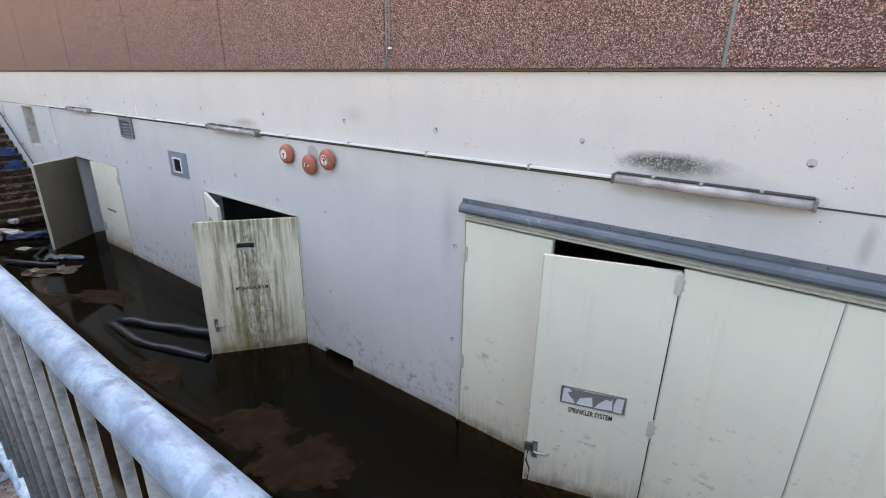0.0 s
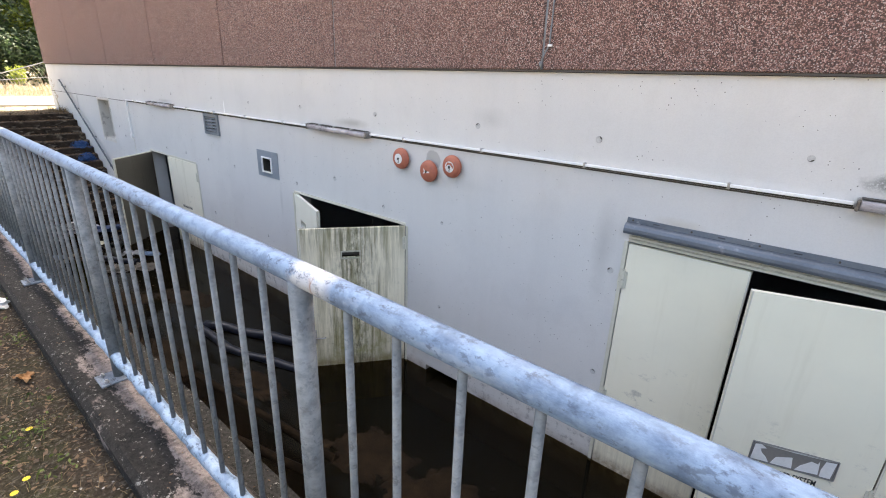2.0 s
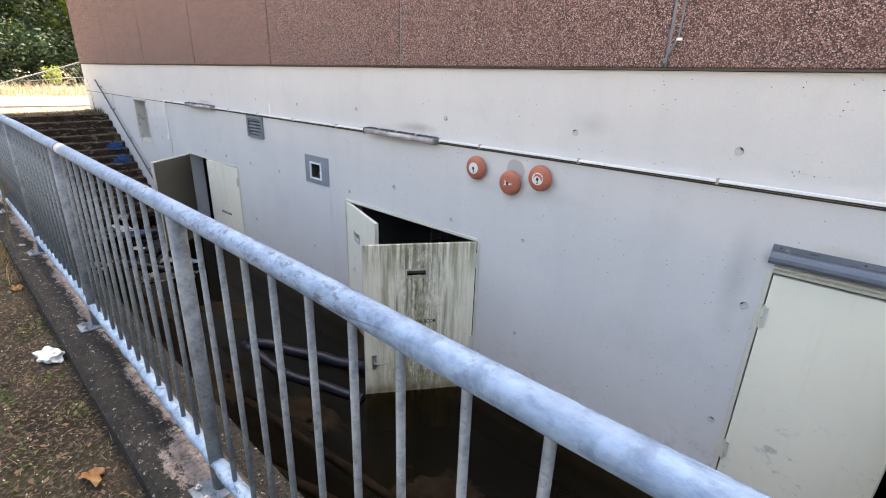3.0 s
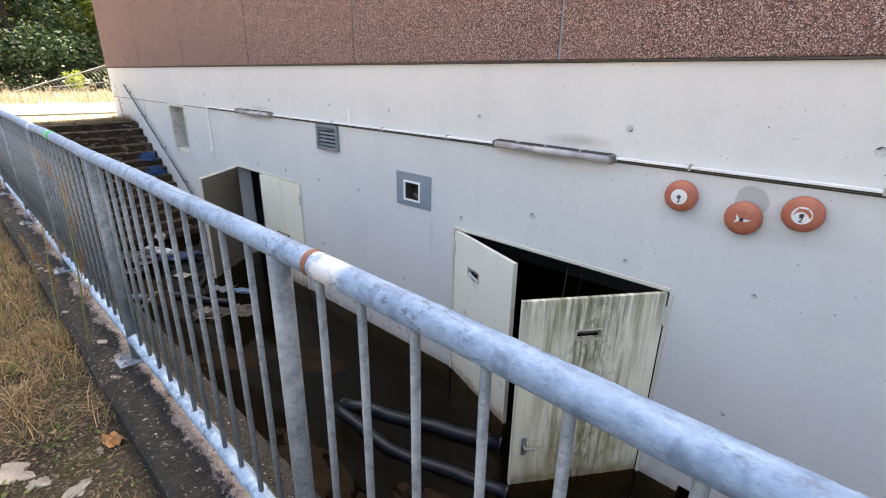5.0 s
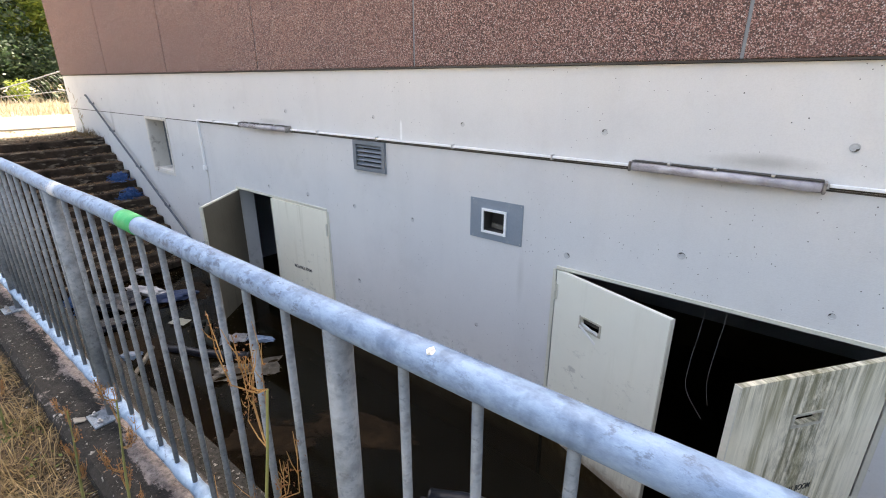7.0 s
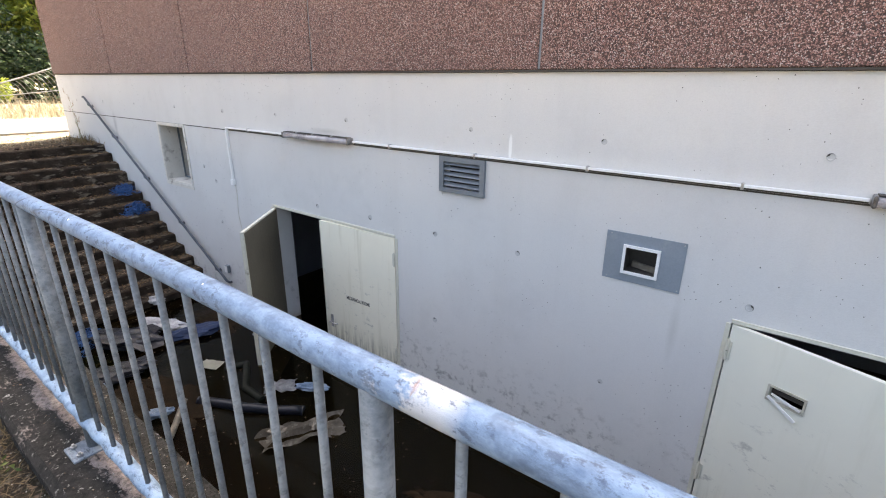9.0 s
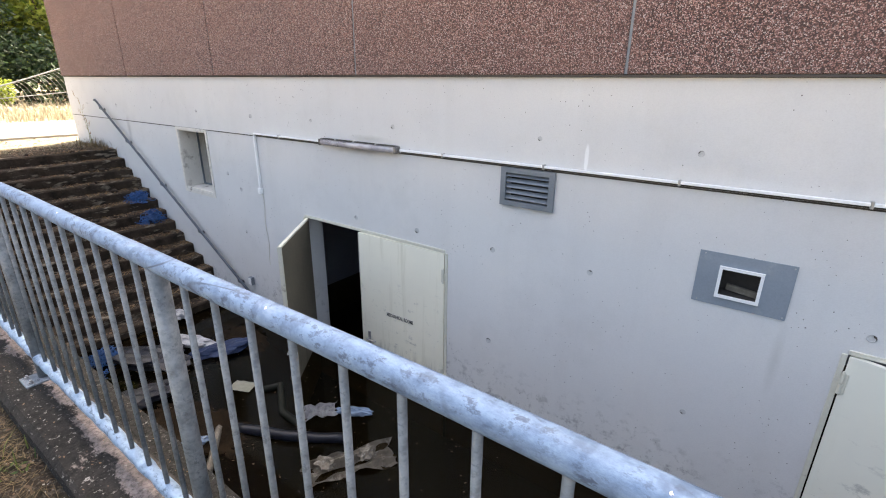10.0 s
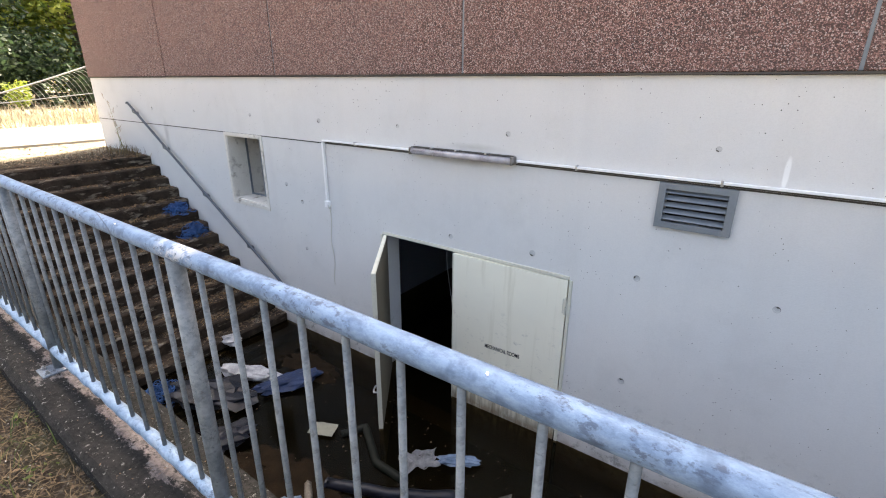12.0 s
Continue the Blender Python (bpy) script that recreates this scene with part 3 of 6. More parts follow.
def slab(bm, x0, x1, z0, z1, y0, y1, holes=()):
    """An upright slab in the x-z plane, from y0 (front) to y1, with rectangular openings (xa, xb, za, zb) that go through it."""
    xs = sorted({x0, x1, *[v for h in holes for v in h[:2] if x0 <= v <= x1]})
    zs = sorted({z0, z1, *[v for h in holes for v in h[2:] if z0 <= v <= z1]})
    solid = {}
    for i in range(len(xs) - 1):
        for j in range(len(zs) - 1):
            cx, cz = (xs[i] + xs[i + 1]) / 2, (zs[j] + zs[j + 1]) / 2
            solid[i, j] = not any(a < cx < b and c < cz < d for a, b, c, d in holes)
    vert = {}

    def v(i, j, y):
        if (i, j, y) not in vert:
            vert[i, j, y] = bm.verts.new((xs[i], y, zs[j]))
        return vert[i, j, y]

    for (i, j), s in solid.items():
        if not s:
            continue
        bm.faces.new((v(i, j, y0), v(i + 1, j, y0), v(i + 1, j + 1, y0), v(i, j + 1, y0)))
        bm.faces.new((v(i, j, y1), v(i, j + 1, y1), v(i + 1, j + 1, y1), v(i + 1, j, y1)))
        for di, dj, p, q in ((-1, 0, (i, j + 1), (i, j)), (1, 0, (i + 1, j), (i + 1, j + 1)), (0, -1, (i, j), (i + 1, j)), (0, 1, (i + 1, j + 1), (i, j + 1))):
            if not solid.get((i + di, j + dj)):
                bm.faces.new((v(*p, y0), v(*p, y1), v(*q, y1), v(*q, y0)))


def lettering(name, text, size, m, material, parent, squeeze=0.8):
    cu = bpy.data.curves.new(name, "FONT")
    cu.body, cu.size, cu.align_x, cu.align_y, cu.extrude = text, size, "CENTER", "CENTER", 0.0008
    cu.offset = size * 0.02
    tmp = new(name, cu)
    bpy.context.view_layer.update()
    me = bpy.data.meshes.new_from_object(tmp.evaluated_get(bpy.context.evaluated_depsgraph_get()))
    bpy.data.objects.remove(tmp)
    me.materials.clear()
    me.materials.append(material)
    ob = new(name, me)
    ob.parent = parent
    ob.matrix_basis = m @ Matrix.Diagonal((squeeze, 1, 1, 1))
    return ob


def crumpled(bm, cx, cy, cz, sx, sy, sz, seed, cuts=3):
    """A crumpled, flattish lump."""
    vs = bmesh.ops.create_icosphere(bm, subdivisions=cuts, radius=1)["verts"]
    for v in vs:
        n = noise.noise(v.co * 2.1 + Vector((seed, seed * 0.7, 1.3))) * 0.55 + noise.noise(v.co * 5.3 + Vector((seed, 2, seed))) * 0.3
        v.co = Vector((cx, cy, cz)) + Vector((v.co.x * sx, v.co.y * sy, v.co.z * sz)) * (1 + n)


# ---- setting ----
WALL, WATER_Z, FLOOR_Z, BREAK_Z = 3.874, -2.50, -3.12, 1.308
WEST, EAST, ROOF_Z = -21.95, 9.0, 7.4
DOOR3 = (-13.72, -11.25, FLOOR_Z, -0.565)
DOOR2 = (-7.70, -5.195, FLOOR_Z, -0.545)
DOOR1 = (-2.43, 1.53, FLOOR_Z, -0.075)
NICHE = (-17.03, -16.12, -0.58, 0.46)
PEEP = (-8.58, -8.30, -0.325, -0.085)
DRAIN = (-4.80, -4.22, -2.75, -2.42)
LOUVRE = (-10.52, -10.06, 0.16, 0.455)

bm = bmesh.new()
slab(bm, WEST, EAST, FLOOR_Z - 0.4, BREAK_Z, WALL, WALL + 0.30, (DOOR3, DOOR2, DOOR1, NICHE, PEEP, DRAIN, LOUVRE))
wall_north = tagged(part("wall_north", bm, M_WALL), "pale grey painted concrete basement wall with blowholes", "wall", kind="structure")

bm = bmesh.new()
box(bm, WEST + 0.02, EAST, WALL + 0.02, WALL + 0.30, BREAK_Z + 0.004, ROOF_Z)
wall_upper = tagged(part("wall_upper", bm, M_GRIME_SHADE), "wall behind the red aggregate cladding", "wall", kind="structure")
bm = bmesh.new()
box(bm, WEST, WEST + 0.3, WALL + 0.304, 24, FLOOR_Z, ROOF_Z)
tagged(part("wall_west", bm, M_AGG), "end wall in red-brown exposed aggregate", "wall", kind="structure")
bm = bmesh.new()
box(bm, EAST - 0.3, EAST, WALL + 0.304, 24, FLOOR_Z, ROOF_Z)
tagged(part("wall_east", bm, M_AGG), "end wall in red-brown exposed aggregate", "wall", kind="structure")
bm = bmesh.new()
box(bm, WEST, EAST, 24.004, 24.3, FLOOR_Z, ROOF_Z)
tagged(part("wall_back", bm, M_AGG), "rear wall in red-brown exposed aggregate", "wall", kind="structure")
bm = bmesh.new()
box(bm, WEST - 0.1, EAST + 0.1, WALL - 0.12, 24.4, ROOF_Z + 0.004, ROOF_Z + 0.3)
tagged(part("roof", bm, M_GRIME_SHADE), "flat dark roof of the building", "roof", kind="structure")

# exposed aggregate panels, each a slab of its own with a sealed joint between
seams = [WEST - 0.0] + [-18.58, -15.555, -12.53, -9.505, -6.48, -3.455, -0.43, 2.595, 5.62, EAST]
for a, b in zip(seams, seams[1:]):
    bm = bmesh.new()
    box(bm, a + 0.012, b - 0.012, WALL - 0.035, WALL + 0.016, BREAK_Z + 0.022, ROOF_Z - 0.01, 0.008)
    part("cladding_panel", bm, M_AGG, wall_upper)
bm = bmesh.new()
for s in seams[1:-1]:
    box(bm, s - 0.0115, s + 0.0115, WALL - 0.020, WALL + 0.014, BREAK_Z + 0.025, ROOF_Z - 0.02)
part("joint_sealant", bm, M_VENT, wall_upper, "grey joint sealant")
# Dark strip laid where only shade shows below the panels.
bm = bmesh.new()
box(bm, WEST, EAST, WALL - 0.030, WALL + 0.012, BREAK_Z + 0.004, BREAK_Z + 0.020)
part("shadow_gap_strip", bm, M_GRIME_SHADE, wall_upper, "dark strip painted as the shadow gap under the cladding")

# the rooms behind the doors
bm = bmesh.new()
box(bm, WEST + 0.31, EAST - 0.31, 8.0, 8.2, FLOOR_Z, BREAK_Z)
for x in (-15.2, -9.6, -3.6, 2.6):
    box(bm, x - 0.1, x + 0.1, WALL + 0.31, 7.99, FLOOR_Z, BREAK_Z - 0.1)
tagged(part("wall_inner", bm, M_DARK), "dark unlit inner walls of the flooded basement", "wall", kind="structure")
bm = bmesh.new()
box(bm, WEST + 0.31, EAST - 0.31, WALL + 0.31, 8.2, 0.98, 1.2)
tagged(part("ceiling", bm, M_DARK), "dark basement ceiling", "ceiling", kind="structure")

# pit: floor, near retaining wall with its kerb, far end, water
bm = bmesh.new()
box(bm, -17, 6.2, 0.44, 8.0, FLOOR_Z - 0.2, FLOOR_Z - 0.004)
tagged(part("floor", bm, M_SILT), "dark silty flooded floor of the area", "floor", kind="structure")
bm = bmesh.new()
box(bm, -20.2, 6.2, 0.13, 0.44, FLOOR_Z, -0.24)
tagged(part("wall_south", bm, M_PITWALL), "pale concrete retaining wall under the kerb, face unseen", "wall", kind="structure")
bm = bmesh.new()
box(bm, 6.204, 6.5, 0.10, WALL - 0.004, FLOOR_Z, -0.10)
tagged(part("wall_pit_east", bm, M_PITWALL), "concrete end wall of the sunken area", "wall", kind="structure")
bm = bmesh.new()
vs = [bm.verts.new(p) for p in ((-18, 0.441, WATER_Z), (6.2, 0.441, WATER_Z), (6.2, 7.9, WATER_Z), (-18, 7.9, WATER_Z))]
bm.faces.new(vs)
tagged(part("water", bm, M_WATER), "still dark brown stagnant flood water", "water", kind="structure")

# kerb with uneven, chipped top edges
bm = bmesh.new()
n = 260
prof = ((0.0748, -0.3427), (0.0702, -0.1204), (0.0924, -0.0993), (0.227, -0.0947), (0.3147, -0.1017), (0.3264, -0.1438), (0.3439, -0.1602), (0.436, -0.1695), (0.4445, -0.2023), (0.4445, -0.3427))
rows = []
for i in range(n + 1):
    x = -20.2 + 26.4 * i / n
    row = []
    for k, (y, z) in enumerate(prof):
        j = noise.noise(Vector((x * 3.1, k * 1.7, 0.3))) * 0.006 + noise.noise(Vector((x * 11, k * 2.7, 4))) * 0.003
        row.append(bm.verts.new((x, y + (j if k < 3 or k > 3 else 0), z + (j * 0.7 if 0 < k < 8 else 0))))
    rows.append(row)
for a, b in zip(rows, rows[1:]):
    for k in range(len(prof) - 1):
        bm.faces.new((a[k], a[k + 1], b[k + 1], b[k]))
bmesh.ops.recalc_face_normals(bm, faces=bm.faces[:])
tagged(part("kerb", bm, M_KERB), "blackened concrete kerb with lichen and worn edges", "kerb", kind="structure")

# ground: one sheet with the sunken area cut out of it
def ground_z(x, y):
    t = min(1, max(0, (-14 - x) / 6))
    z = -0.197 + 0.082 * t * t * (3 - 2 * t)
    z += 0.09 * max(0, min(5.7, -21.8 - x))
    if -14 < x < 5 and -1.6 < y < 0.2:
        z += noise.noise(Vector((x * 1.3, y * 1.9, 0))) * 0.018 + noise.noise(Vector((x * 6, y * 6, 2))) * 0.006
    return z


xs = [-1500, -300, -120, -70, -50, -40, -34, -30, -27.5, -24.8, -21.8, -21, -20.2] + [-20.2 + 0.2 * i for i in range(1, 132)] + [6.5, 9, 14, 30, 120, 1500]
ys = [-1500, -300, -80, -30, -12, -6, -3, -2] + [-1.9 + 0.1 * i for i in range(20)] + [0.11, 3.87, 12, 30, 80, 300, 1500]
bm = bmesh.new()
grid = [[bm.verts.new((x, y, ground_z(x, y))) for y in ys] for x in xs]
for i in range(len(xs) - 1):
    for j in range(len(ys) - 1):
        cx, cy = (xs[i] + xs[i + 1]) / 2, (ys[j] + ys[j + 1]) / 2
        if (-20.2 < cx < 6.3 and 0.1 < cy < 3.9) or (WEST < cx < EAST and cy > 3.87 and cy < 24):
            continue
        bm.faces.new((grid[i][j], grid[i + 1][j], grid[i + 1][j + 1], grid[i][j + 1]))
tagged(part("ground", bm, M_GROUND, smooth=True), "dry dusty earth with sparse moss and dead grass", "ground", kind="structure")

# pale path past the head of the stairs, rising gently, with a kerb line
bm = bmesh.new()
for x0, x1, lift in ((-24.9, -22.66, 0.012), (-22.65, -22.50, 0.05)):
    lo = [[bm.verts.new((x, y, ground_z(x, y) + dz)) for x, dz in ((x0, -0.1), (x0, lift), ((x0 + x1) / 2, lift), (max(x1 - 0.35, x0 + 0.01), lift), (x1, lift), (x1, -0.1))] for y in (-40, -10, 3, 20, 60)]
    for p, q in zip(lo, lo[1:]):
        for k in range(6):
            bm.faces.new((p[k], p[(k + 1) % 6], q[(k + 1) % 6], q[k]))
    bm.faces.new(lo[0][::-1])
    bm.faces.new(lo[-1])
bmesh.ops.recalc_face_normals(bm, faces=bm.faces[:])
tagged(part("path", bm, M_PATH), "pale sunlit concrete path with a low kerb", "path", kind="structure")

# stairs down into the water, each step a block
stairs = thing("stairs", pose(-20.14, 0.45, 0), "worn concrete stairs covered in dirt and leaf litter", "stairs", kind="structure")
RISE, GOING = 0.172, 0.297
for i in range(17):
    bm = bmesh.new()
    top = -0.13 - RISE * i
    x0 = GOING * i - (0.2 if i == 0 else 0)
    nseg = 24
    lo = []
    for k in range(nseg + 1):
        y = 3.42 * k / nseg
        j = noise.noise(Vector((i * 3.3, y * 2.3, 1))) * 0.03 + noise.noise(Vector((i * 5.3, y * 9, 7))) * 0.02
        lo.append([bm.verts.new(p) for p in ((x0 - 0.06, y, top - 0.02), (x0, y, top), (x0 + GOING + 0.0 + j - 0.02 + (0.2 if i == 0 else 0), y, top + j * 0.5), (x0 + GOING + j + (0.2 if i == 0 else 0), y, top - 0.02 + j * 0.4),
                                             (x0 + GOING - 0.012 + (0.2 if i == 0 else 0), y, top - RISE - 0.03), (x0 - 0.06, y, top - RISE - 0.03))])
    for a, b in zip(lo, lo[1:]):
        for k in range(6):
            bm.faces.new((a[k], a[(k + 1) % 6], b[(k + 1) % 6], b[k]))
    bm.faces.new(lo[0][::-1])
    bm.faces.new(lo[-1])
    bmesh.ops.recalc_face_normals(bm, faces=bm.faces[:])
    part("step", bm, M_STEP, stairs)


# ---- things on the wall ----
def railing():
    """Galvanised railing: top pipe, bottom bar, posts on bolted plates and thin balusters."""
    y, top, bar, pitch, base = 0.2363, 0.853, 0.0142, 1.52, -0.096
    t = thing("railing", pose(0, y, base), "weathered galvanised steel railing bolted to the kerb", "railing")
    x0, x1 = -4.915 - pitch * 10, -4.915 + pitch * 7
    bm = bmesh.new()
    k = 120

    def axis(x):
        i = (x - x0) / (x1 - x0) * k
        return x, noise.noise(Vector((i * 0.37, 0, 0))) * 0.004, top - base + noise.noise(Vector((i * 0.31, 5, 0))) * 0.005

    tube(bm, [axis(x0 + (x1 - x0) * i / k) for i in range(k + 1)], 0.0241, 24)
    part("top_rail", bm, M_GALV, t, "pale worn galvanised pipe", True)
    bm = bmesh.new()
    tube(bm, [(x0 + (x1 - x0) * i / 1500, 0, bar - base + noise.noise(Vector((i * 0.7, 2, 0))) * 0.003) for i in range(1501)], 0.0222, 10)
    for v in bm.verts:
        c = Vector((v.co.x, 0, bar - base))
        v.co = c + (v.co - c) * (0.96 + 0.15 * abs(math.sin(math.pi * (v.co.x - 4.915) / 0.1237)) + 0.16 * noise.noise(v.co * 19) + 0.12 * noise.noise(v.co * 9))
    part("bottom_rail", bm, M_BAR, t, "pale blotchy galvanised bottom bar", True)
    # weld collars and daubs on the top rail
    for name, x, w, mat, lab in (("paint_band", -4.785, 0.015, M_RUSTBAND, "red oxide painted ring"), ("paint_band", -7.225, 0.10, M_GREENBAND, "green painted ring")):
        bm = bmesh.new()
        tube(bm, [axis(x - w / 2), axis(x - w / 6), axis(x + w / 6), axis(x + w / 2)], 0.0252, 24)
        part(name, bm, mat, t, lab, True)
    for x, k in ((-6.237, 1.0), (-9.02, 0.5), (-10.06, 0.5), (-8.36, 0.4), (-11.3, 0.5)):
        bm = bmesh.new()
        crumpled(bm, x, axis(x)[1] - 0.012, axis(x)[2] + 0.020, 0.0055 * k, 0.006 * k, 0.006 * k, x, 2)
        part("dropping", bm, M_LABEL, t, "white bird dropping on the rail")
    post_me = plate_me = bolt_me = bal_me = None
    for i in range(17):
        px = x0 + pitch * i
        if post_me is None:
            bm = bmesh.new()
            rod(bm, (0, 0, 0.005), (0, 0, top - base - 0.014), 0.0226, 18)
            p = part("post", bm, M_GALVDARK, t, "", True)
            post_me = p.data
            bm = bmesh.new()
            box(bm, -0.055, 0.055, -0.082, 0.055, 0, 0.009, 0.002)
            q = part("base_plate", bm, M_PLATEZINC, p, "dull galvanised base plate")
            plate_me = q.data
            bm = bmesh.new()
            rod(bm, (0, 0, 0.008), (0, 0, 0.018), 0.010, 6)
            rod(bm, (0, 0, 0.018), (0, 0, 0.026), 0.005, 8)
            bolt_me = bpy.data.meshes.new("bolt")
            bm.to_mesh(bolt_me)
            bm.free()
            bolt_me.materials.append(M_STEEL)
        else:
            p = shared("post", post_me, t)
            q = shared("base_plate", plate_me, p)
            q["label"] = "dull galvanised base plate"
        p.matrix_basis = pose(px, 0, 0)
        for bx in (-0.032, 0.032):
            shared("bolt", bolt_me, p, pose(bx, -0.056, 0))
        if i == 16:
            break
        gap = 0.1275 if px < -9.0 else 0.1237
        for j in range(11):
            if bal_me is None:
                bm = bmesh.new()
                rod(bm, (0, 0, bar - base), (0, 0, top - base - 0.014), 0.0077, 10)
                b = part("baluster", bm, M_GALVDARK, t, "", True)
                bal_me = b.data
            else:
                b = shared("baluster", bal_me, t)
            b.matrix_basis = pose(px + pitch / 2 + gap * (j - 5) + random.uniform(-0.003, 0.003), 0, 0, 0, random.uniform(-0.25, 0.25))


def conduit():
    z = 0.53
    t = thing("conduit", pose(-14.70, WALL, z), "white painted surface conduit along the wall", "conduit")
    runs = [(0.0, 1.52), (2.82, 7.57), (8.88, 13.66)]
    for a, b in runs:
        bm = bmesh.new()
        box(bm, a, b, -0.042, -0.010, -0.008, 0.014, 0.003)
        part("conduit_run", bm, M_WHITE, t)
        x = a + 0.6
        while x < b - 0.2:
            bm = bmesh.new()
            box(bm, x - 0.010, x + 0.010, -0.044, -0.002, -0.024, 0.026, 0.003)
            rod(bm, (x, -0.044, 0.02), (x, -0.052, 0.02), 0.006, 8)
            part("clip", bm, M_STEEL, t)
            x += 1.15
    bm = bmesh.new()
    box(bm, -0.016, 0.016, -0.040, -0.003, -0.80, -0.020, 0.004)
    part("conduit_drop", bm, M_WHITE, t)
    bm = bmesh.new()
    box(bm, -0.035, 0.045, -0.055, -0.003, -0.89, -0.80, 0.008)
    rod(bm, (0.03, -0.055, -0.85), (0.03, -0.064, -0.85), 0.012, 10)
    part("junction_box", bm, M_WHITE, t, "small white junction box")
    bm = bmesh.new()
    tube(bm, [(0.01 + 0.02 * math.sin(i * 0.9), -0.006, -0.89 - 0.09 * i) for i in range(14)], 0.004, 6)
    part("loose_wire", bm, M_FRAME, t, "thin wire hanging down the wall")
    # formwork groove west of the conduit
    bm = bmesh.new()
    box(bm, WEST + 0.01, EAST, WALL - 0.004, WALL - 0.001, 0.490, 0.503)
    part("formwork_groove", bm, M_GRIME_SHADE, wall_north, "dark formwork joint line")
    # The conduit's shadow on the wall, put in as a dark strip.
    for a, b in runs:
        bm = bmesh.new()
        box(bm, a, b, -0.0095, -0.002, -0.024, -0.002)
        part("shadow_strip", bm, M_GRIME_SHADE, t, "dark strip for the shadow under the conduit")


def batten_lights():
    first = None
    for x0, droop in ((-13.18, 0.0), (-7.12, -0.6), (-1.03, -0.7)):
        L = 1.285
        if first is None:
            t = thing("batten_light", pose(x0, WALL, 0.535), "grimy unlit fluorescent batten light on the wall", "light fixture", "batten lights along the wall")
            bm = bmesh.new()
            box(bm, 0.01, L - 0.01, -0.060, -0.003, -0.034, 0.040, 0.006)
            part("housing", bm, M_FIXTURE, t)
            bm = bmesh.new()
            box(bm, 0.0, 0.022, -0.108, -0.003, -0.040, 0.040, 0.006)
            part("end_cap", bm, M_FIXTURE, t)
            bm = bmesh.new()
            box(bm, L - 0.022, L, -0.108, -0.003, -0.040, 0.040, 0.006)
            part("end_cap", bm, M_FIXTURE, t)
            bm = bmesh.new()
            tube(bm, [(0.023, -0.066, -0.001), (L / 2, -0.066, -0.001), (L - 0.023, -0.066, -0.001)], 0.036, 18)
            part("tube_cover", bm, M_COVER, t, "grimy lilac-grey plastic tube cover", True)
            for cx in (0.3, 0.62, 0.98):
                bm = bmesh.new()
                box(bm, cx - 0.012, cx + 0.012, -0.095, -0.035, 0.034, 0.054, 0.003)
                part("latch", bm, M_STEEL, t)
            bm = bmesh.new()
            box(bm, 0.02, L - 0.02, -0.085, -0.01, 0.0405, 0.045)
            part("dirt_layer", bm, M_GRIME_SHADE, t, "black dirt on the top")
            first = t
        else:
            copy_thing(first, pose(x0, WALL, 0.535, 0, -droop, 0))


def alarm_bell(x, z, face, mark):
    m = Matrix.Translation((x, WALL, z)) @ pose(0, 0, 0, 90) @ Matrix.Diagonal((0.92, 0.92, 1, 1))
    t = thing("alarm_bell", m, f"faded red round alarm bell with {mark}", "alarm bell", "alarm bells")
    bm = bmesh.new()
    lathe(bm, [(0.05, 0.003), (0.05, 0.05)], 20)
    part("base", bm, M_GRIME_SHADE, t, "dark mounting base")
    bm = bmesh.new()
    lathe(bm, [(0.128, 0.030), (0.136, 0.036), (0.137, 0.052), (0.132, 0.068), (0.118, 0.082), (0.096, 0.092), (0.070, 0.096), (0.03, 0.097)], 40)
    g = part("gong", bm, M_BELL, t, "", True)
    for k in range(18):
        bm = bmesh.new()
        a = math.radians(k * 20 + 7)
        box(bm, 0.078, 0.092, -0.0022, 0.0022, 0.0, 0.0026, 0, pose(0, 0, 0.0925, 0, 12, math.degrees(a)))
        part("raised_mark", bm, M_BELL, g)
    bm = bmesh.new()
    lathe(bm, [(0.016, 0.0965), (0.016, 0.104), (0.010, 0.109)], 14)
    part("nut", bm, M_GRIME_SHADE, t, "dark centre nut")
    if face == "torn":
        bm = bmesh.new()
        for pts in (((-0.045, 0.04), (-0.02, 0.012), (0.01, 0.006), (-0.02, -0.02), (-0.05, -0.034), (-0.036, -0.002)), ((0.0, -0.012), (0.012, 0.006), (0.07, 0.004), (0.03, -0.016))):
            bm.faces.new([bm.verts.new((px, py, 0.0985)) for px, py in pts][::-1])
        part("label_scrap", bm, M_LABEL, t, "torn white label scraps")
    else:
        bm = bmesh.new()
        lathe(bm, [(0.066, 0.0962), (0.066, 0.0985)], 32)
        part("label_disc", bm, M_LABEL, t, "round white paper label")
        lettering("numeral", face, 0.055, pose(0.0, -0.034, 0.0990), M_INK, t, 1.0)
        if face == "2":
            bm = bmesh.new()
            vs = [(-0.06, -0.01), (-0.03, 0.02), (0.0, 0.03), (0.03, 0.012), (0.055, -0.02), (0.06, 0.015), (0.03, 0.05), (-0.03, 0.052)]
            bm.faces.new([bm.verts.new((px, py, 0.0988)) for px, py in vs][::-1])
            part("torn_patch", bm, M_BELL, t, "red showing where the label has torn")


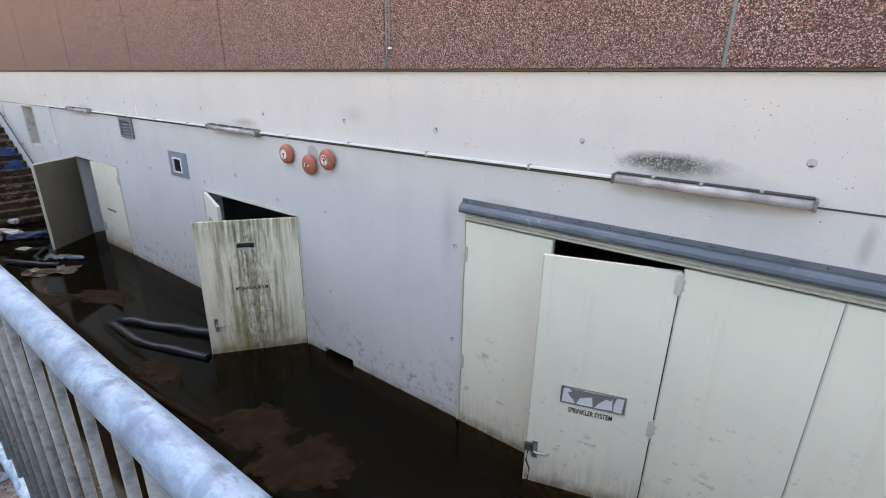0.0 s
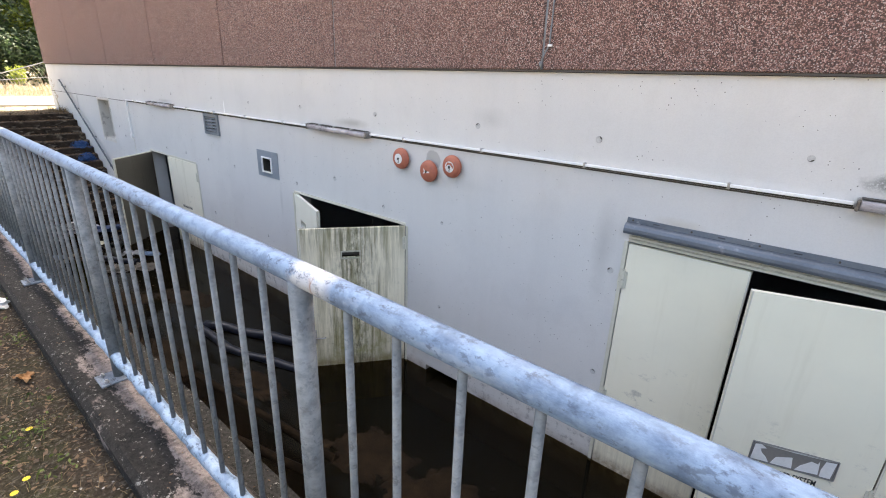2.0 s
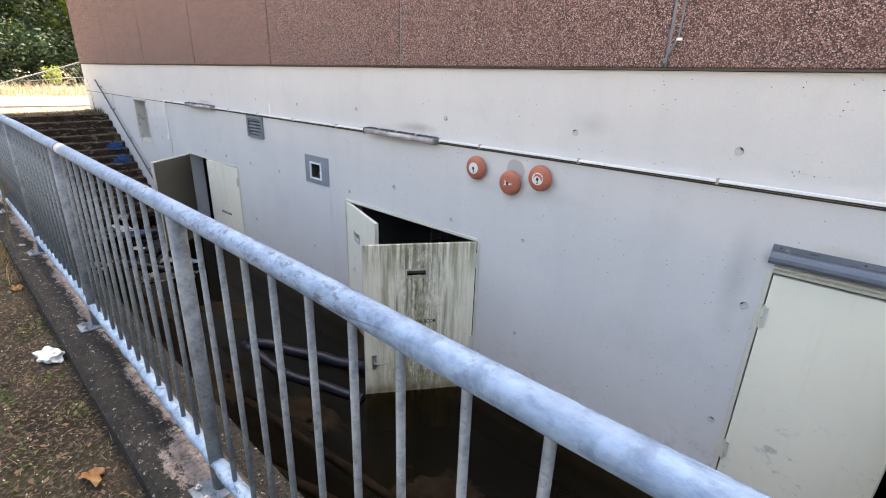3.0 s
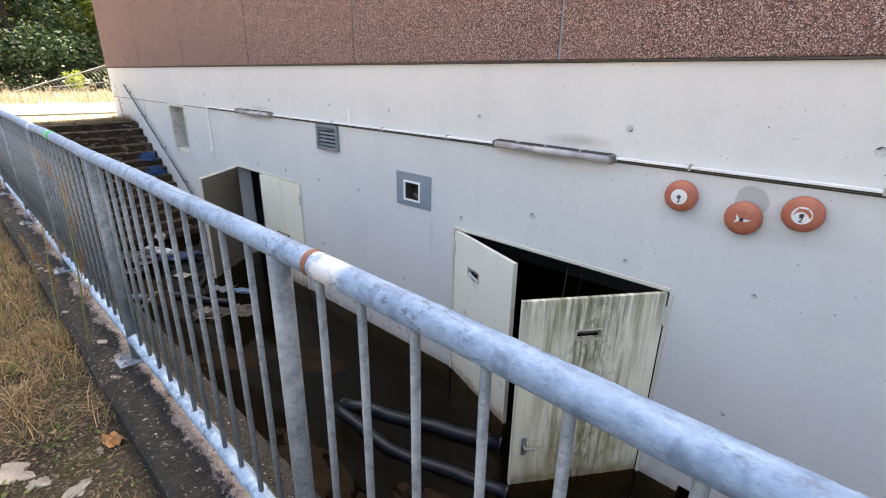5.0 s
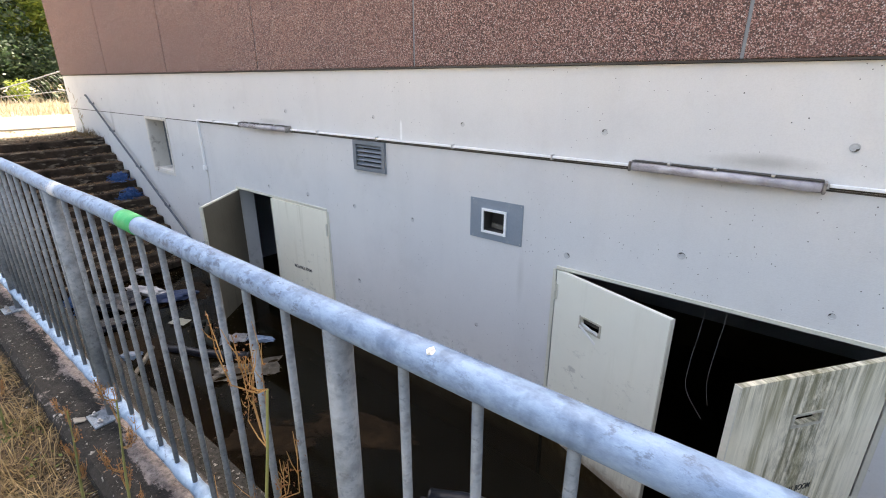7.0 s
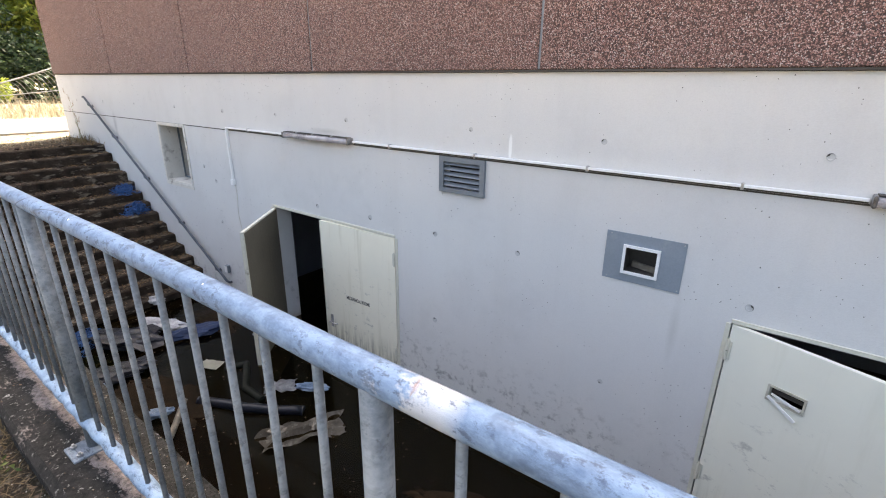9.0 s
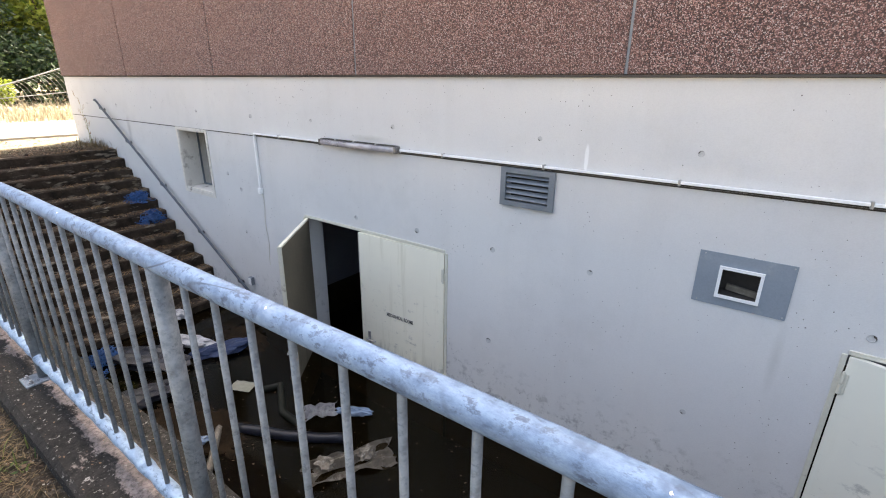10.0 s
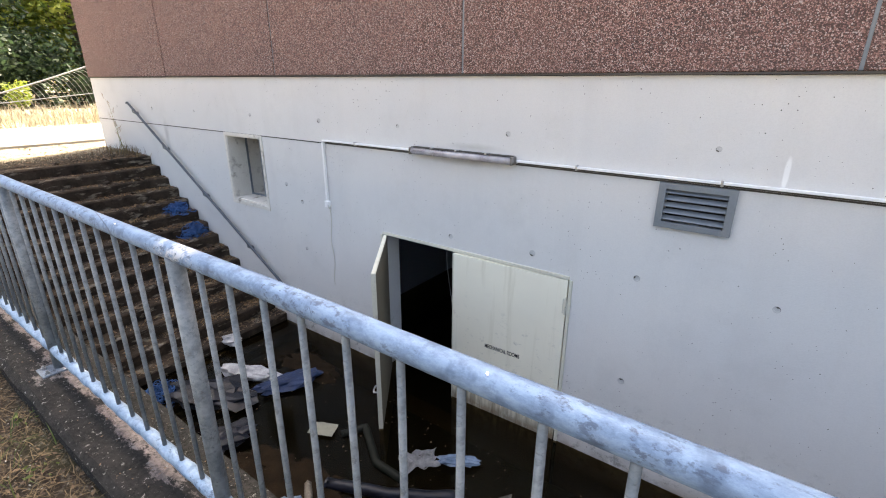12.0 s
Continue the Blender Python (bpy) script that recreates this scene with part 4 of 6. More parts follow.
def louvre_vent():
    a, b, c, d = -10.57, -10.01, 0.118, 0.492
    t = thing("wall_vent", pose((a + b) / 2, WALL, c), "grey metal louvred wall vent", "vent")
    w, h = (b - a) / 2, d - c
    bm = bmesh.new()
    slab(bm, -w, w, 0, h, -0.035, -0.002, ((-w + 0.055, w - 0.055, 0.05, h - 0.05),))
    part("frame", bm, M_VENT, t)
    for k in range(5):
        bm = bmesh.new()
        box(bm, -w + 0.05, w - 0.05, -0.024, 0.024, -0.003, 0.003, 0, Matrix.Translation((0, -0.008, 0.085 + k * 0.055)) @ pose(0, 0, 0, 40))
        part("slat", bm, M_VENT, t)
    # Darkness between the slats is a black sheet set behind them.
    bm = bmesh.new()
    box(bm, -w + 0.05, w - 0.05, 0.10, 0.11, 0.04, h - 0.04)
    part("backing", bm, M_GRIME_SHADE, t, "black sheet in place of the unlit duct")


def hatch_plate():
    t = thing("hatch_plate", pose(-8.415, WALL, -0.41), "blue-grey metal plate with a small framed opening", "hatch")
    bm = bmesh.new()
    slab(bm, -0.33, 0.31, 0, 0.435, -0.008, -0.002, ((-0.165, 0.115, 0.085, 0.325),))
    part("plate", bm, M_PLATE, t)
    bm = bmesh.new()
    slab(bm, -0.175, 0.125, 0.075, 0.335, -0.026, -0.009, ((-0.152, 0.102, 0.098, 0.312),))
    part("frame", bm, M_WHITE, t, "chipped white inner frame")
    # Black sheet set in to read as the unlit depth of the hatch.
    bm = bmesh.new()
    box(bm, -0.165, 0.115, 0.16, 0.20, 0.05, 0.36)
    part("backing", bm, M_GRIME_SHADE, t, "black sheet in place of the unlit cavity")
    # Sides of the opening lined dark in place of its shade.
    bm = bmesh.new()
    slab(bm, -0.164, 0.114, 0.086, 0.324, 0.002, 0.158, ((-0.158, 0.108, 0.092, 0.318),))
    part("dark_liner", bm, M_GRIME_SHADE, t, "dark sheets in place of the shade inside the opening")
    bm = bmesh.new()
    box(bm, -0.13, 0.09, 0.08, 0.11, 0.10, 0.15, 0.004, pose(0, 0, 0, 0, 7, 0))
    part("broken_board", bm, M_BOARD, t, "broken brown board inside")
    for sx in (-0.29, 0.29):
        for sz in (0.02, 0.415):
            bm = bmesh.new()
            rod(bm, (sx, -0.008, sz), (sx, -0.012, sz), 0.006, 8)
            part("screw", bm, M_STEEL, t)


def niche_window():
    a, b, c, d = NICHE
    t = thing("window_1", pose(a, WALL, c), "deep whitewashed window niche with broken louvres", "window", kind="structure")
    w, h = b - a, d - c
    bm = bmesh.new()
    slab(bm, -0.05, w + 0.05, -0.06, h + 0.04, -0.014, -0.002, ((0.002, w - 0.002, 0.002, h - 0.002),))
    part("surround", bm, M_REVEAL, t, "chipped white surround")
    bm = bmesh.new()
    box(bm, 0.003, w - 0.003, 0.0, 0.56, 0.003, 0.03, 0.006)
    part("window_sill", bm, M_REVEAL, t)
    bm = bmesh.new()
    box(bm, 0.003, 0.02, 0.0, 0.60, 0.032, h - 0.003)
    part("reveal", bm, M_REVEAL, t)
    bm = bmesh.new()
    box(bm, w - 0.02, w - 0.003, 0.0, 0.60, 0.032, h - 0.003)
    part("reveal", bm, M_REVEAL, t)
    bm = bmesh.new()
    box(bm, 0.021, w - 0.021, 0.0, 0.60, h - 0.020, h - 0.003)
    part("head", bm, M_REVEAL, t)
    bm = bmesh.new()
    slab(bm, 0.0215, w - 0.0215, 0.031, h - 0.022, 0.30, 0.33, ((0.035, w - 0.035, 0.05, h - 0.05),))
    part("window_frame", bm, M_VENT, t, "grey window frame")
    bm = bmesh.new()
    box(bm, 0.40, 0.425, 0.295, 0.325, 0.05, h - 0.05, 0.004)
    part("mullion", bm, M_VENT, t)
    for k, (z, tip) in enumerate(((0.20, 4), (0.33, -3), (0.46, 2), (0.57, -6))):
        bm = bmesh.new()
        box(bm, 0.426, w - 0.035, -0.045, 0.045, -0.005, 0.005, 0, Matrix.Translation((0, 0.36, z)) @ pose(0, 0, 0, 12, tip, 0))
        part("slat", bm, M_REVEAL, t, "loose pale slat")
    bm = bmesh.new()
    box(bm, 0.426, w - 0.035, 0.305, 0.32, h - 0.32, h - 0.05, 0.004)
    part("upper_panel", bm, M_BOARD, t, "grey board across the top")
    crate = bmesh.new()
    crumpled(crate, 0.70, 0.41, 0.11, 0.12, 0.05, 0.07, 6, 2)
    part("debris", crate, M_CARD, t, "pale rubbish on the inner sill")
    # Niche closed by a black sheet that reads as unlit space.
    bm = bmesh.new()
    box(bm, -0.1, w + 0.1, 0.62, 0.64, -0.1, h + 0.1)
    part("dark_sheet", bm, M_GRIME_SHADE, t, "black sheet in place of the unlit opening")


def hand_rail():
    a, b = Vector((-20.10, 3.78, 0.83)), Vector((-15.25, 3.78, -2.16))
    t = thing("handrail", pose(*a), "dark steel wall handrail beside the stairs", "handrail")
    d = b - a
    bm = bmesh.new()
    tube(bm, [(-0.10, 0.0, 0.02), (-0.06, 0, 0.03)] + [d * k / 8 for k in range(9)] + [d + Vector((0.03, 0.03, -0.03)), d + Vector((0.03, 0.07, -0.03))], 0.021, 12)
    part("rail", bm, M_RAILDARK, t, "", True)
    for f in (0.02, 0.22, 0.46, 0.70, 0.93):
        p = d * f
        bm = bmesh.new()
        tube(bm, [p + Vector((0, 0, -0.015)), p + Vector((0, 0, -0.08)), p + Vector((0, 0.03, -0.10)), p + Vector((0, 0.092, -0.10))], 0.010, 8)
        rod(bm, p + Vector((0, 0.084, -0.10)), p + Vector((0, 0.092, -0.10)), 0.032, 12)
        part("bracket", bm, M_RAILDARK, t)


def canopy():
    x0, x1 = -2.47, 1.66
    t = thing("door_canopy", pose(x0, WALL, 0.008), "blue-grey folded metal drip canopy over the doors", "canopy")
    L = x1 - x0
    bm = bmesh.new()
    prof = ((-0.002, 0.132), (-0.014, 0.132), (-0.018, 0.094), (-0.024, 0.090), (-0.048, 0.086), (-0.066, 0.072), (-0.077, 0.050), (-0.080, 0.024), (-0.074, 0.004), (-0.064, -0.002), (-0.060, 0.010), (-0.056, 0.036), (-0.002, 0.050))
    n = 24
    rings = [[bm.verts.new((L * i / n, y + noise.noise(Vector((i * 0.8, y * 9, 0))) * 0.003, z + noise.noise(Vector((i * 0.7, 3, z * 9))) * 0.003)) for y, z in prof] for i in range(n + 1)]
    for p, q in zip(rings, rings[1:]):
        for k in range(len(prof)):
            bm.faces.new((p[k], p[(k + 1) % len(prof)], q[(k + 1) % len(prof)], q[k]))
    bm.faces.new(rings[0])
    bm.faces.new(rings[-1][::-1])
    bmesh.ops.recalc_face_normals(bm, faces=bm.faces[:])
    part("flashing", bm, M_CANOPY, t)
    for k in range(9):
        bm = bmesh.new()
        rod(bm, (0.05 + 0.47 * k, -0.012, 0.113), (0.05 + 0.47 * k, -0.022, 0.113), 0.008, 8)
        part("screw", bm, M_GRIME_SHADE, t)
    # Slots in the flange are shown by dark tabs laid on it.
    for k in range(8):
        bm = bmesh.new()
        box(bm, 0.22 + 0.49 * k, 0.27 + 0.49 * k, -0.019, -0.013, 0.108, 0.118, 0.001)
        part("slot_mark", bm, M_RAILDARK, t)
    bm = bmesh.new()
    box(bm, 0.0, L, -0.022, -0.0165, 0.088, 0.094)
    part("fold_line", bm, M_RAILDARK, t, "dark strip along the fold of the flashing")


def hinge(parent, x, z, y=-0.012, side=1):
    bm = bmesh.new()
    rod(bm, (x, y, z - 0.085), (x, y, z - 0.003), 0.013, 10)
    rod(bm, (x, y, z + 0.003), (x, y, z + 0.085), 0.013, 10)
    rod(bm, (x, y, z + 0.085), (x, y, z + 0.10), 0.008, 8)
    box(bm, x - side * 0.030, x, y + 0.002, y + 0.010, z - 0.08, z + 0.08, 0.002)
    box(bm, x, x + side * 0.050, y + 0.004, y + 0.011, z - 0.055, z + 0.045, 0.002)
    for dz in (-0.035, 0.025):
        rod(bm, (x + side * 0.036, y + 0.004, z + dz), (x + side * 0.036, y - 0.002, z + dz), 0.006, 8)
    part("hinge", bm, M_FRAME, parent, "grimy pin hinge")


def lever(parent, x, z, to):
    bm = bmesh.new()
    box(bm, x - 0.025, x + 0.025, -0.012, -0.001, z - 0.10, z + 0.10, 0.004)
    rod(bm, (x, -0.01, z), (x, -0.06, z), 0.010, 10)
    tube(bm, [(x, -0.055, z), (x + to * 0.05, -0.058, z), (x + to * 0.12, -0.052, z - 0.005), (x + to * 0.135, -0.03, z - 0.008)], 0.010, 8)
    part("door_handle", bm, M_STEEL, parent, "worn steel lever handle")


def slot(parent, xc, zc, w, h, hanging=False):
    bm = bmesh.new()
    slab(bm, xc - w / 2 - 0.016, xc + w / 2 + 0.016, zc - h / 2 - 0.016, zc + h / 2 + 0.016, -0.010, -0.001, ((xc - w / 2, xc + w / 2, zc - h / 2, zc + h / 2),))
    part("slot_frame", bm, M_GRIMY_SHADED, parent, "raised vent slot frame")
    # Flap coloured black to pass for the unlit inside of the slot.
    bm = bmesh.new()
    box(bm, xc - w / 2 + 0.004, xc + w / 2 - 0.004, 0.004, 0.008, -0.02, 0.02, 0, Matrix.Translation((0, 0.03, zc)) @ pose(0, 0, 0, 20))
    part("slot_flap", bm, M_GRIME_SHADE, parent)
    if hanging:
        bm = bmesh.new()
        box(bm, -0.115, 0.115, -0.020, -0.014, -0.014, 0.014, 0.003, Matrix.Translation((xc - 0.01, 0, zc - 0.085)) @ pose(0, 0, 0, 0, 30, 0))
        part("loose_slat", bm, M_LABEL, parent, "bent white slat hanging out")
        bm = bmesh.new()
        box(bm, -0.10, 0.10, -0.012, -0.007, -0.011, 0.011, 0.003, Matrix.Translation((xc + 0.005, 0, zc - 0.022)) @ pose(0, 0, 0, 0, 12, 0))
        part("loose_slat", bm, M_LABEL, parent, "bent white slat hanging out")


def door_leaf(hx, hy, w, ztop, angle, side, mat, label, slot_at=None, handle=None, text=None, text_z=0, zbot=FLOOR_Z + 0.01, back=None, hinges=(0.35, 1.5), hang=False):
    """A steel leaf hinged at (hx, hy); side +1: it reaches to +x when shut. It opens outwards by angle degrees."""
    h = ztop - zbot
    t = thing("door_leaf", pose(hx, hy, zbot, 0, 0, -side * angle), label, "door")
    a, b = (0, w) if side > 0 else (-w, 0)
    bm = bmesh.new()
    holes = ()
    if slot_at:
        sx, sz, sw, sh = slot_at
        holes = ((sx - sw / 2, sx + sw / 2, h + sz - sh / 2, h + sz + sh / 2),)
    slab(bm, a, b, 0, h, 0.0, 0.042, holes)
    part("panel", bm, mat, t)
    if back:
        bm = bmesh.new()
        slab(bm, a + 0.02, b - 0.02, 0.02, h - 0.02, 0.0425, 0.047, holes)
        part("back_sheet", bm, back, t, "bare brown-grey back of the door")
    bm = bmesh.new()
    edge = b if side > 0 else a
    box(bm, edge - 0.006, edge + 0.006, -0.004, 0.046, 0.582, h, 0.002)
    part("edge_strip", bm, M_FRAME, t)
    if slot_at:
        slot(t, slot_at[0], h + slot_at[1], slot_at[2], slot_at[3], hang)
    if handle:
        lever(t, handle[0], h + handle[1], handle[2])
    for z in hinges:
        hinge(t, side * 0.002, h - z, -0.012, -side)
    if text:
        lettering("lettering", text[0], text[2], pose(text[1], -0.0015, h + text_z, 90), M_INK, t, 0.62)
    return t, h


def door_frame(o, label, head=0.035):
    a, b, c, d = o
    t = thing("door_frame", pose(a, WALL, c), label, "door frame", kind="structure")
    bm = bmesh.new()
    box(bm, 0.0, b - a, -0.012, 0.09, d - c - 0.001, d - c + head, 0.003)
    part("head", bm, M_FRAME, t)
    # The canopy's shade on these beads is put in as darker, grimy paint.
    if head > 0.05:
        for dz in (0.022, 0.05):
            bm = bmesh.new()
            box(bm, 0.0, b - a, -0.022, -0.0125, d - c + dz, d - c + dz + 0.012, 0.003)
            part("head_bead", bm, M_GRIMY_SHADED, t)
    for x in (0.0, b - a):
        bm = bmesh.new()
        box(bm, x - 0.035 if x == 0 else x + 0.001, x - 0.001 if x == 0 else x + 0.035, -0.012, 0.09, 0.59, d - c - 0.003, 0.003)
        part("jamb", bm, M_FRAME, t)
        # Jamb foot: silted, and dark in colour as murky water would dim it.
        bm = bmesh.new()
        box(bm, x - 0.035 if x == 0 else x + 0.001, x - 0.001 if x == 0 else x + 0.035, -0.012, 0.09, 0.0, 0.588, 0.003)
        part("jamb_foot", bm, M_SILT, t, "silted jamb foot, darkened for the murky water over it")


def doors():
    # mechanical rooms, far pair
    door_frame(DOOR3, "cream steel frame of the far double doors")
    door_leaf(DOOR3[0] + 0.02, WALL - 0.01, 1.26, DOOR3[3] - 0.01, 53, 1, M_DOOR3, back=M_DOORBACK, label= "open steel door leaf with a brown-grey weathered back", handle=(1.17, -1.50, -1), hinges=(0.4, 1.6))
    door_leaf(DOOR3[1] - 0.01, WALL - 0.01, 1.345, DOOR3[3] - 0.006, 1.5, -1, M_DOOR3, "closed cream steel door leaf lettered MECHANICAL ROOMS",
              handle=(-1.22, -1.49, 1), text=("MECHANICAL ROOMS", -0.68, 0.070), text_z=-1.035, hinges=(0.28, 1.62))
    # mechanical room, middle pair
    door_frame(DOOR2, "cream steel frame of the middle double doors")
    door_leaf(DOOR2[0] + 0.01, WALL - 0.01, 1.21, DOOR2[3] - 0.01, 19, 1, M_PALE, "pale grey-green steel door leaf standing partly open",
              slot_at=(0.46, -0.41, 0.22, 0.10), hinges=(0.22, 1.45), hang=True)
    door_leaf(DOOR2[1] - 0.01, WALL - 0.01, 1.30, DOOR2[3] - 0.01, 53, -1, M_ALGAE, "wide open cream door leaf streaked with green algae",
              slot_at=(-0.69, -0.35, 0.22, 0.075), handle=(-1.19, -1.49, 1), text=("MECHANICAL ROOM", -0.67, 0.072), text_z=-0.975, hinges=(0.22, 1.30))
    # sprinkler doors, four leaves under the canopy
    door_frame(DOOR1, "cream steel frame of the sprinkler doors", 0.082)
    zt = DOOR1[3] - 0.02
    door_leaf(DOOR1[0] + 0.01, WALL - 0.01, 0.93, zt, 0, 1, M_DOOR, "closed cream steel door leaf with grey scuffs", hinges=(0.34, 1.60))
    t, h = door_leaf(-0.425, WALL - 0.012, 1.045, zt - 0.03, 17.5, -1, M_DOOR, "cream steel door leaf ajar, lettered SPRINKLER SYSTEM",
                     handle=(-0.96, -1.975, 1), text=("SPRINKLER SYSTEM", -0.51, 0.072), text_z=-1.45, hinges=(0.10, 1.46))
    s = pose(-0.505, -0.004, h - 1.29, 90)
    bm = bmesh.new()
    box(bm, -0.275, 0.275, -0.09, 0.085, -0.003, 0.003, 0.001)
    p = part("sign_board", bm, M_SIGN, t, "weathered sign with peeled white letters")
    p.matrix_basis = s
    bm = bmesh.new()
    for scrap in (((0.01, 0.03), (0.025, 0.9), (0.10, 0.95), (0.17, 0.78), (0.10, 0.70), (0.125, 0.5), (0.19, 0.3), (0.235, 0.05)),
                  ((0.25, 0.03), (0.30, 0.45), (0.38, 0.55), (0.49, 0.66), (0.515, 0.05)), ((0.40, 0.70), (0.44, 0.60), (0.415, 0.66)),
                  ((0.545, 0.03), (0.60, 0.36), (0.71, 0.72), (0.785, 0.66), (0.80, 0.86), (0.82, 0.1)),
                  ((0.84, 0.04), (0.835, 0.42), (0.865, 0.9), (0.985, 0.95), (0.965, 0.05)), ((0.02, 0.965), (0.5, 0.93), (0.97, 0.975), (0.5, 0.985))):
        bm.faces.new([bm.verts.new((-0.268 + 0.536 * u, -0.084 + 0.163 * v, 0.0045)) for u, v in scrap][::-1])
    bmesh.ops.recalc_face_normals(bm, faces=bm.faces[:])
    q = part("peeled_letters", bm, M_LABEL, t, "torn white letter remains")
    bm = bmesh.new()
    slab(bm, -0.275, 0.275, -0.09, 0.085, -0.0065, -0.0035, ((-0.268, 0.268, -0.083, 0.078),))
    rim = part("rim", bm, M_STEEL, t, "thin pale rim")
    rim.matrix_basis = s @ pose(0, 0, 0, -90)
    q.matrix_basis = s
    bm = bmesh.new()
    box(bm, -1.06, -0.98, -0.03, -0.002, h - 2.0, h - 1.91, 0.006)
    tube(bm, [(-1.02, -0.03, h - 2.0), (-1.03, -0.04, h - 2.1), (-0.99, -0.035, h - 2.2), (-1.00, -0.03, h - 2.34)], 0.008, 6)
    part("broken_latch", bm, M_GRIME_SHADE, t, "broken latch with a hanging strap")
    door_leaf(0.54, WALL - 0.01, 0.95, zt, 0, -1, M_DOOR, "closed cream steel door leaf", hinges=())
    door_leaf(DOOR1[1] - 0.01, WALL - 0.01, 0.97, zt, 0, -1, M_DOOR, "closed cream steel door leaf with small chips", hinges=(0.34, 1.60))


def wall_marks():
    """Formwork tie holes, soot above the lamp, scraped circle by the bells, hairline cracks: on the wall."""
    rnd = random.Random(3)
    bm = bmesh.new()
    lathe(bm, [(0.034, 0.0), (0.035, 0.0035), (0.030, 0.0045), (0.022, 0.0012)], 16, pose(0, 0, 0, 90))
    ring_me = bpy.data.meshes.new("tie_hole")
    bm.to_mesh(ring_me)
    bm.free()
    ring_me.materials.append(M_TIE)
    # the broken-out crescent beside each plug, its shadow painted as a dark shape
    bm = bmesh.new()
    out = [bm.verts.new((0.031 * math.cos(a), -0.0055, 0.031 * math.sin(a))) for a in (0.35 * j for j in range(8))]
    inn = [bm.verts.new((0.012 + 0.017 * math.cos(a), -0.0055, 0.002 + 0.019 * math.sin(a))) for a in (0.35 * j for j in range(8))]
    for j in range(7):
        bm.faces.new((out[j], out[j + 1], inn[j + 1], inn[j]))
    hole_me = bpy.data.meshes.new("tie_hole_shadow")
    bm.to_mesh(hole_me)
    bm.free()
    hole_me.materials.append(M_GRIME_SHADE)
    upper = (-20.9, -19.4, -17.9, -16.3, -14.77, -13.42, -12.0, -10.2, -8.87, -7.38, -5.75, -4.15, -2.83, -1.33, 0.17, 1.75, 3.2)
    middle = (-15.27, -12.67, -11.66, -10.64, -9.6, -8.6, -7.61, -5.61, -4.6, -2.55)
    low = (-10.64, -8.63, -4.6, -2.56)
    for z, row in ((0.775, upper), (-0.385, middle), (-1.475, low), (-0.155, (-6.63, -15.6)), (-1.09, (-15.27,))):
        for x in row:
            k = rnd.uniform(0.62, 0.95)
            m = pose(x, WALL - 0.001, z + rnd.uniform(-0.012, 0.012), 0, rnd.uniform(0, 360), 0) @ Matrix.Diagonal((k, k, k, 1))
            shared("tie_hole", ring_me, wall_north, m)
            shared("tie_hole_shadow", hole_me, wall_north, m)


def bundle(name, pts, r, mat, label, cat, seg=10, squash=None):
    t = thing(name, pose(*pts[0]), label, cat)
    o = Vector(pts[0])
    bm = bmesh.new()
    fine = []
    for i in range(len(pts) - 1):
        for k in range(6):
            f = k / 6
            p = Vector(pts[i]).lerp(Vector(pts[i + 1]), f)
            fine.append(p - o + Vector((0, 0, noise.noise(p * 3) * r * 0.5)))
    fine.append(Vector(pts[-1]) - o)
    tube(bm, fine, r, seg)
    part("sleeve", bm, mat, t, "", True)
    bm = bmesh.new()
    rod(bm, fine[-1], fine[-1] + (fine[-1] - fine[-2]).normalized() * 0.02, r * 1.06, seg)
    part("end_ring", bm, mat, t)
    bm = bmesh.new()
    rod(bm, fine[0], fine[0] - (fine[1] - fine[0]).normalized() * 0.02, r * 1.06, seg)
    part("end_ring", bm, mat, t)
    return t


def lump(name, x, y, z, sx, sy, sz, mat, label, cat, seed, rz=0, cuts=3):
    bm = bmesh.new()
    crumpled(bm, 0, 0, 0, sx, sy, sz, seed, cuts)
    ob = part(name, bm, mat)
    ob.matrix_basis = pose(x, y, z, 0, 0, rz)
    return tagged(ob, label, cat)


def sheet(name, x, y, z, w, d, mat, label, cat, seed, rz=0, wav=0.03, thick=0.006, ragged=0.15, tilt=0):
    """A ragged, wavy sheet with thickness."""
    bm = bmesh.new()
    n = 14
    rows = []
    for i in range(n + 1):
        row = []
        for j in range(n + 1):
            u, v = i / n - 0.5, j / n - 0.5
            e = 1 + ragged * noise.noise(Vector((math.atan2(v, u) * 1.6, seed, 0))) * 2 * max(abs(u), abs(v))
            p = Vector((u * w * e, v * d * e, wav * noise.noise(Vector((u * 4 + seed, v * 4, seed)))))
            row.append(bm.verts.new(p))
        rows.append(row)
    for a, b in zip(rows, rows[1:]):
        for k in range(n):
            bm.faces.new((a[k], b[k], b[k + 1], a[k + 1]))
    bmesh.ops.solidify(bm, geom=bm.faces[:], thickness=thick)
    ob = part(name, bm, mat)
    ob.matrix_basis = pose(x, y, z, tilt, 0, rz)
    return tagged(ob, label, cat)


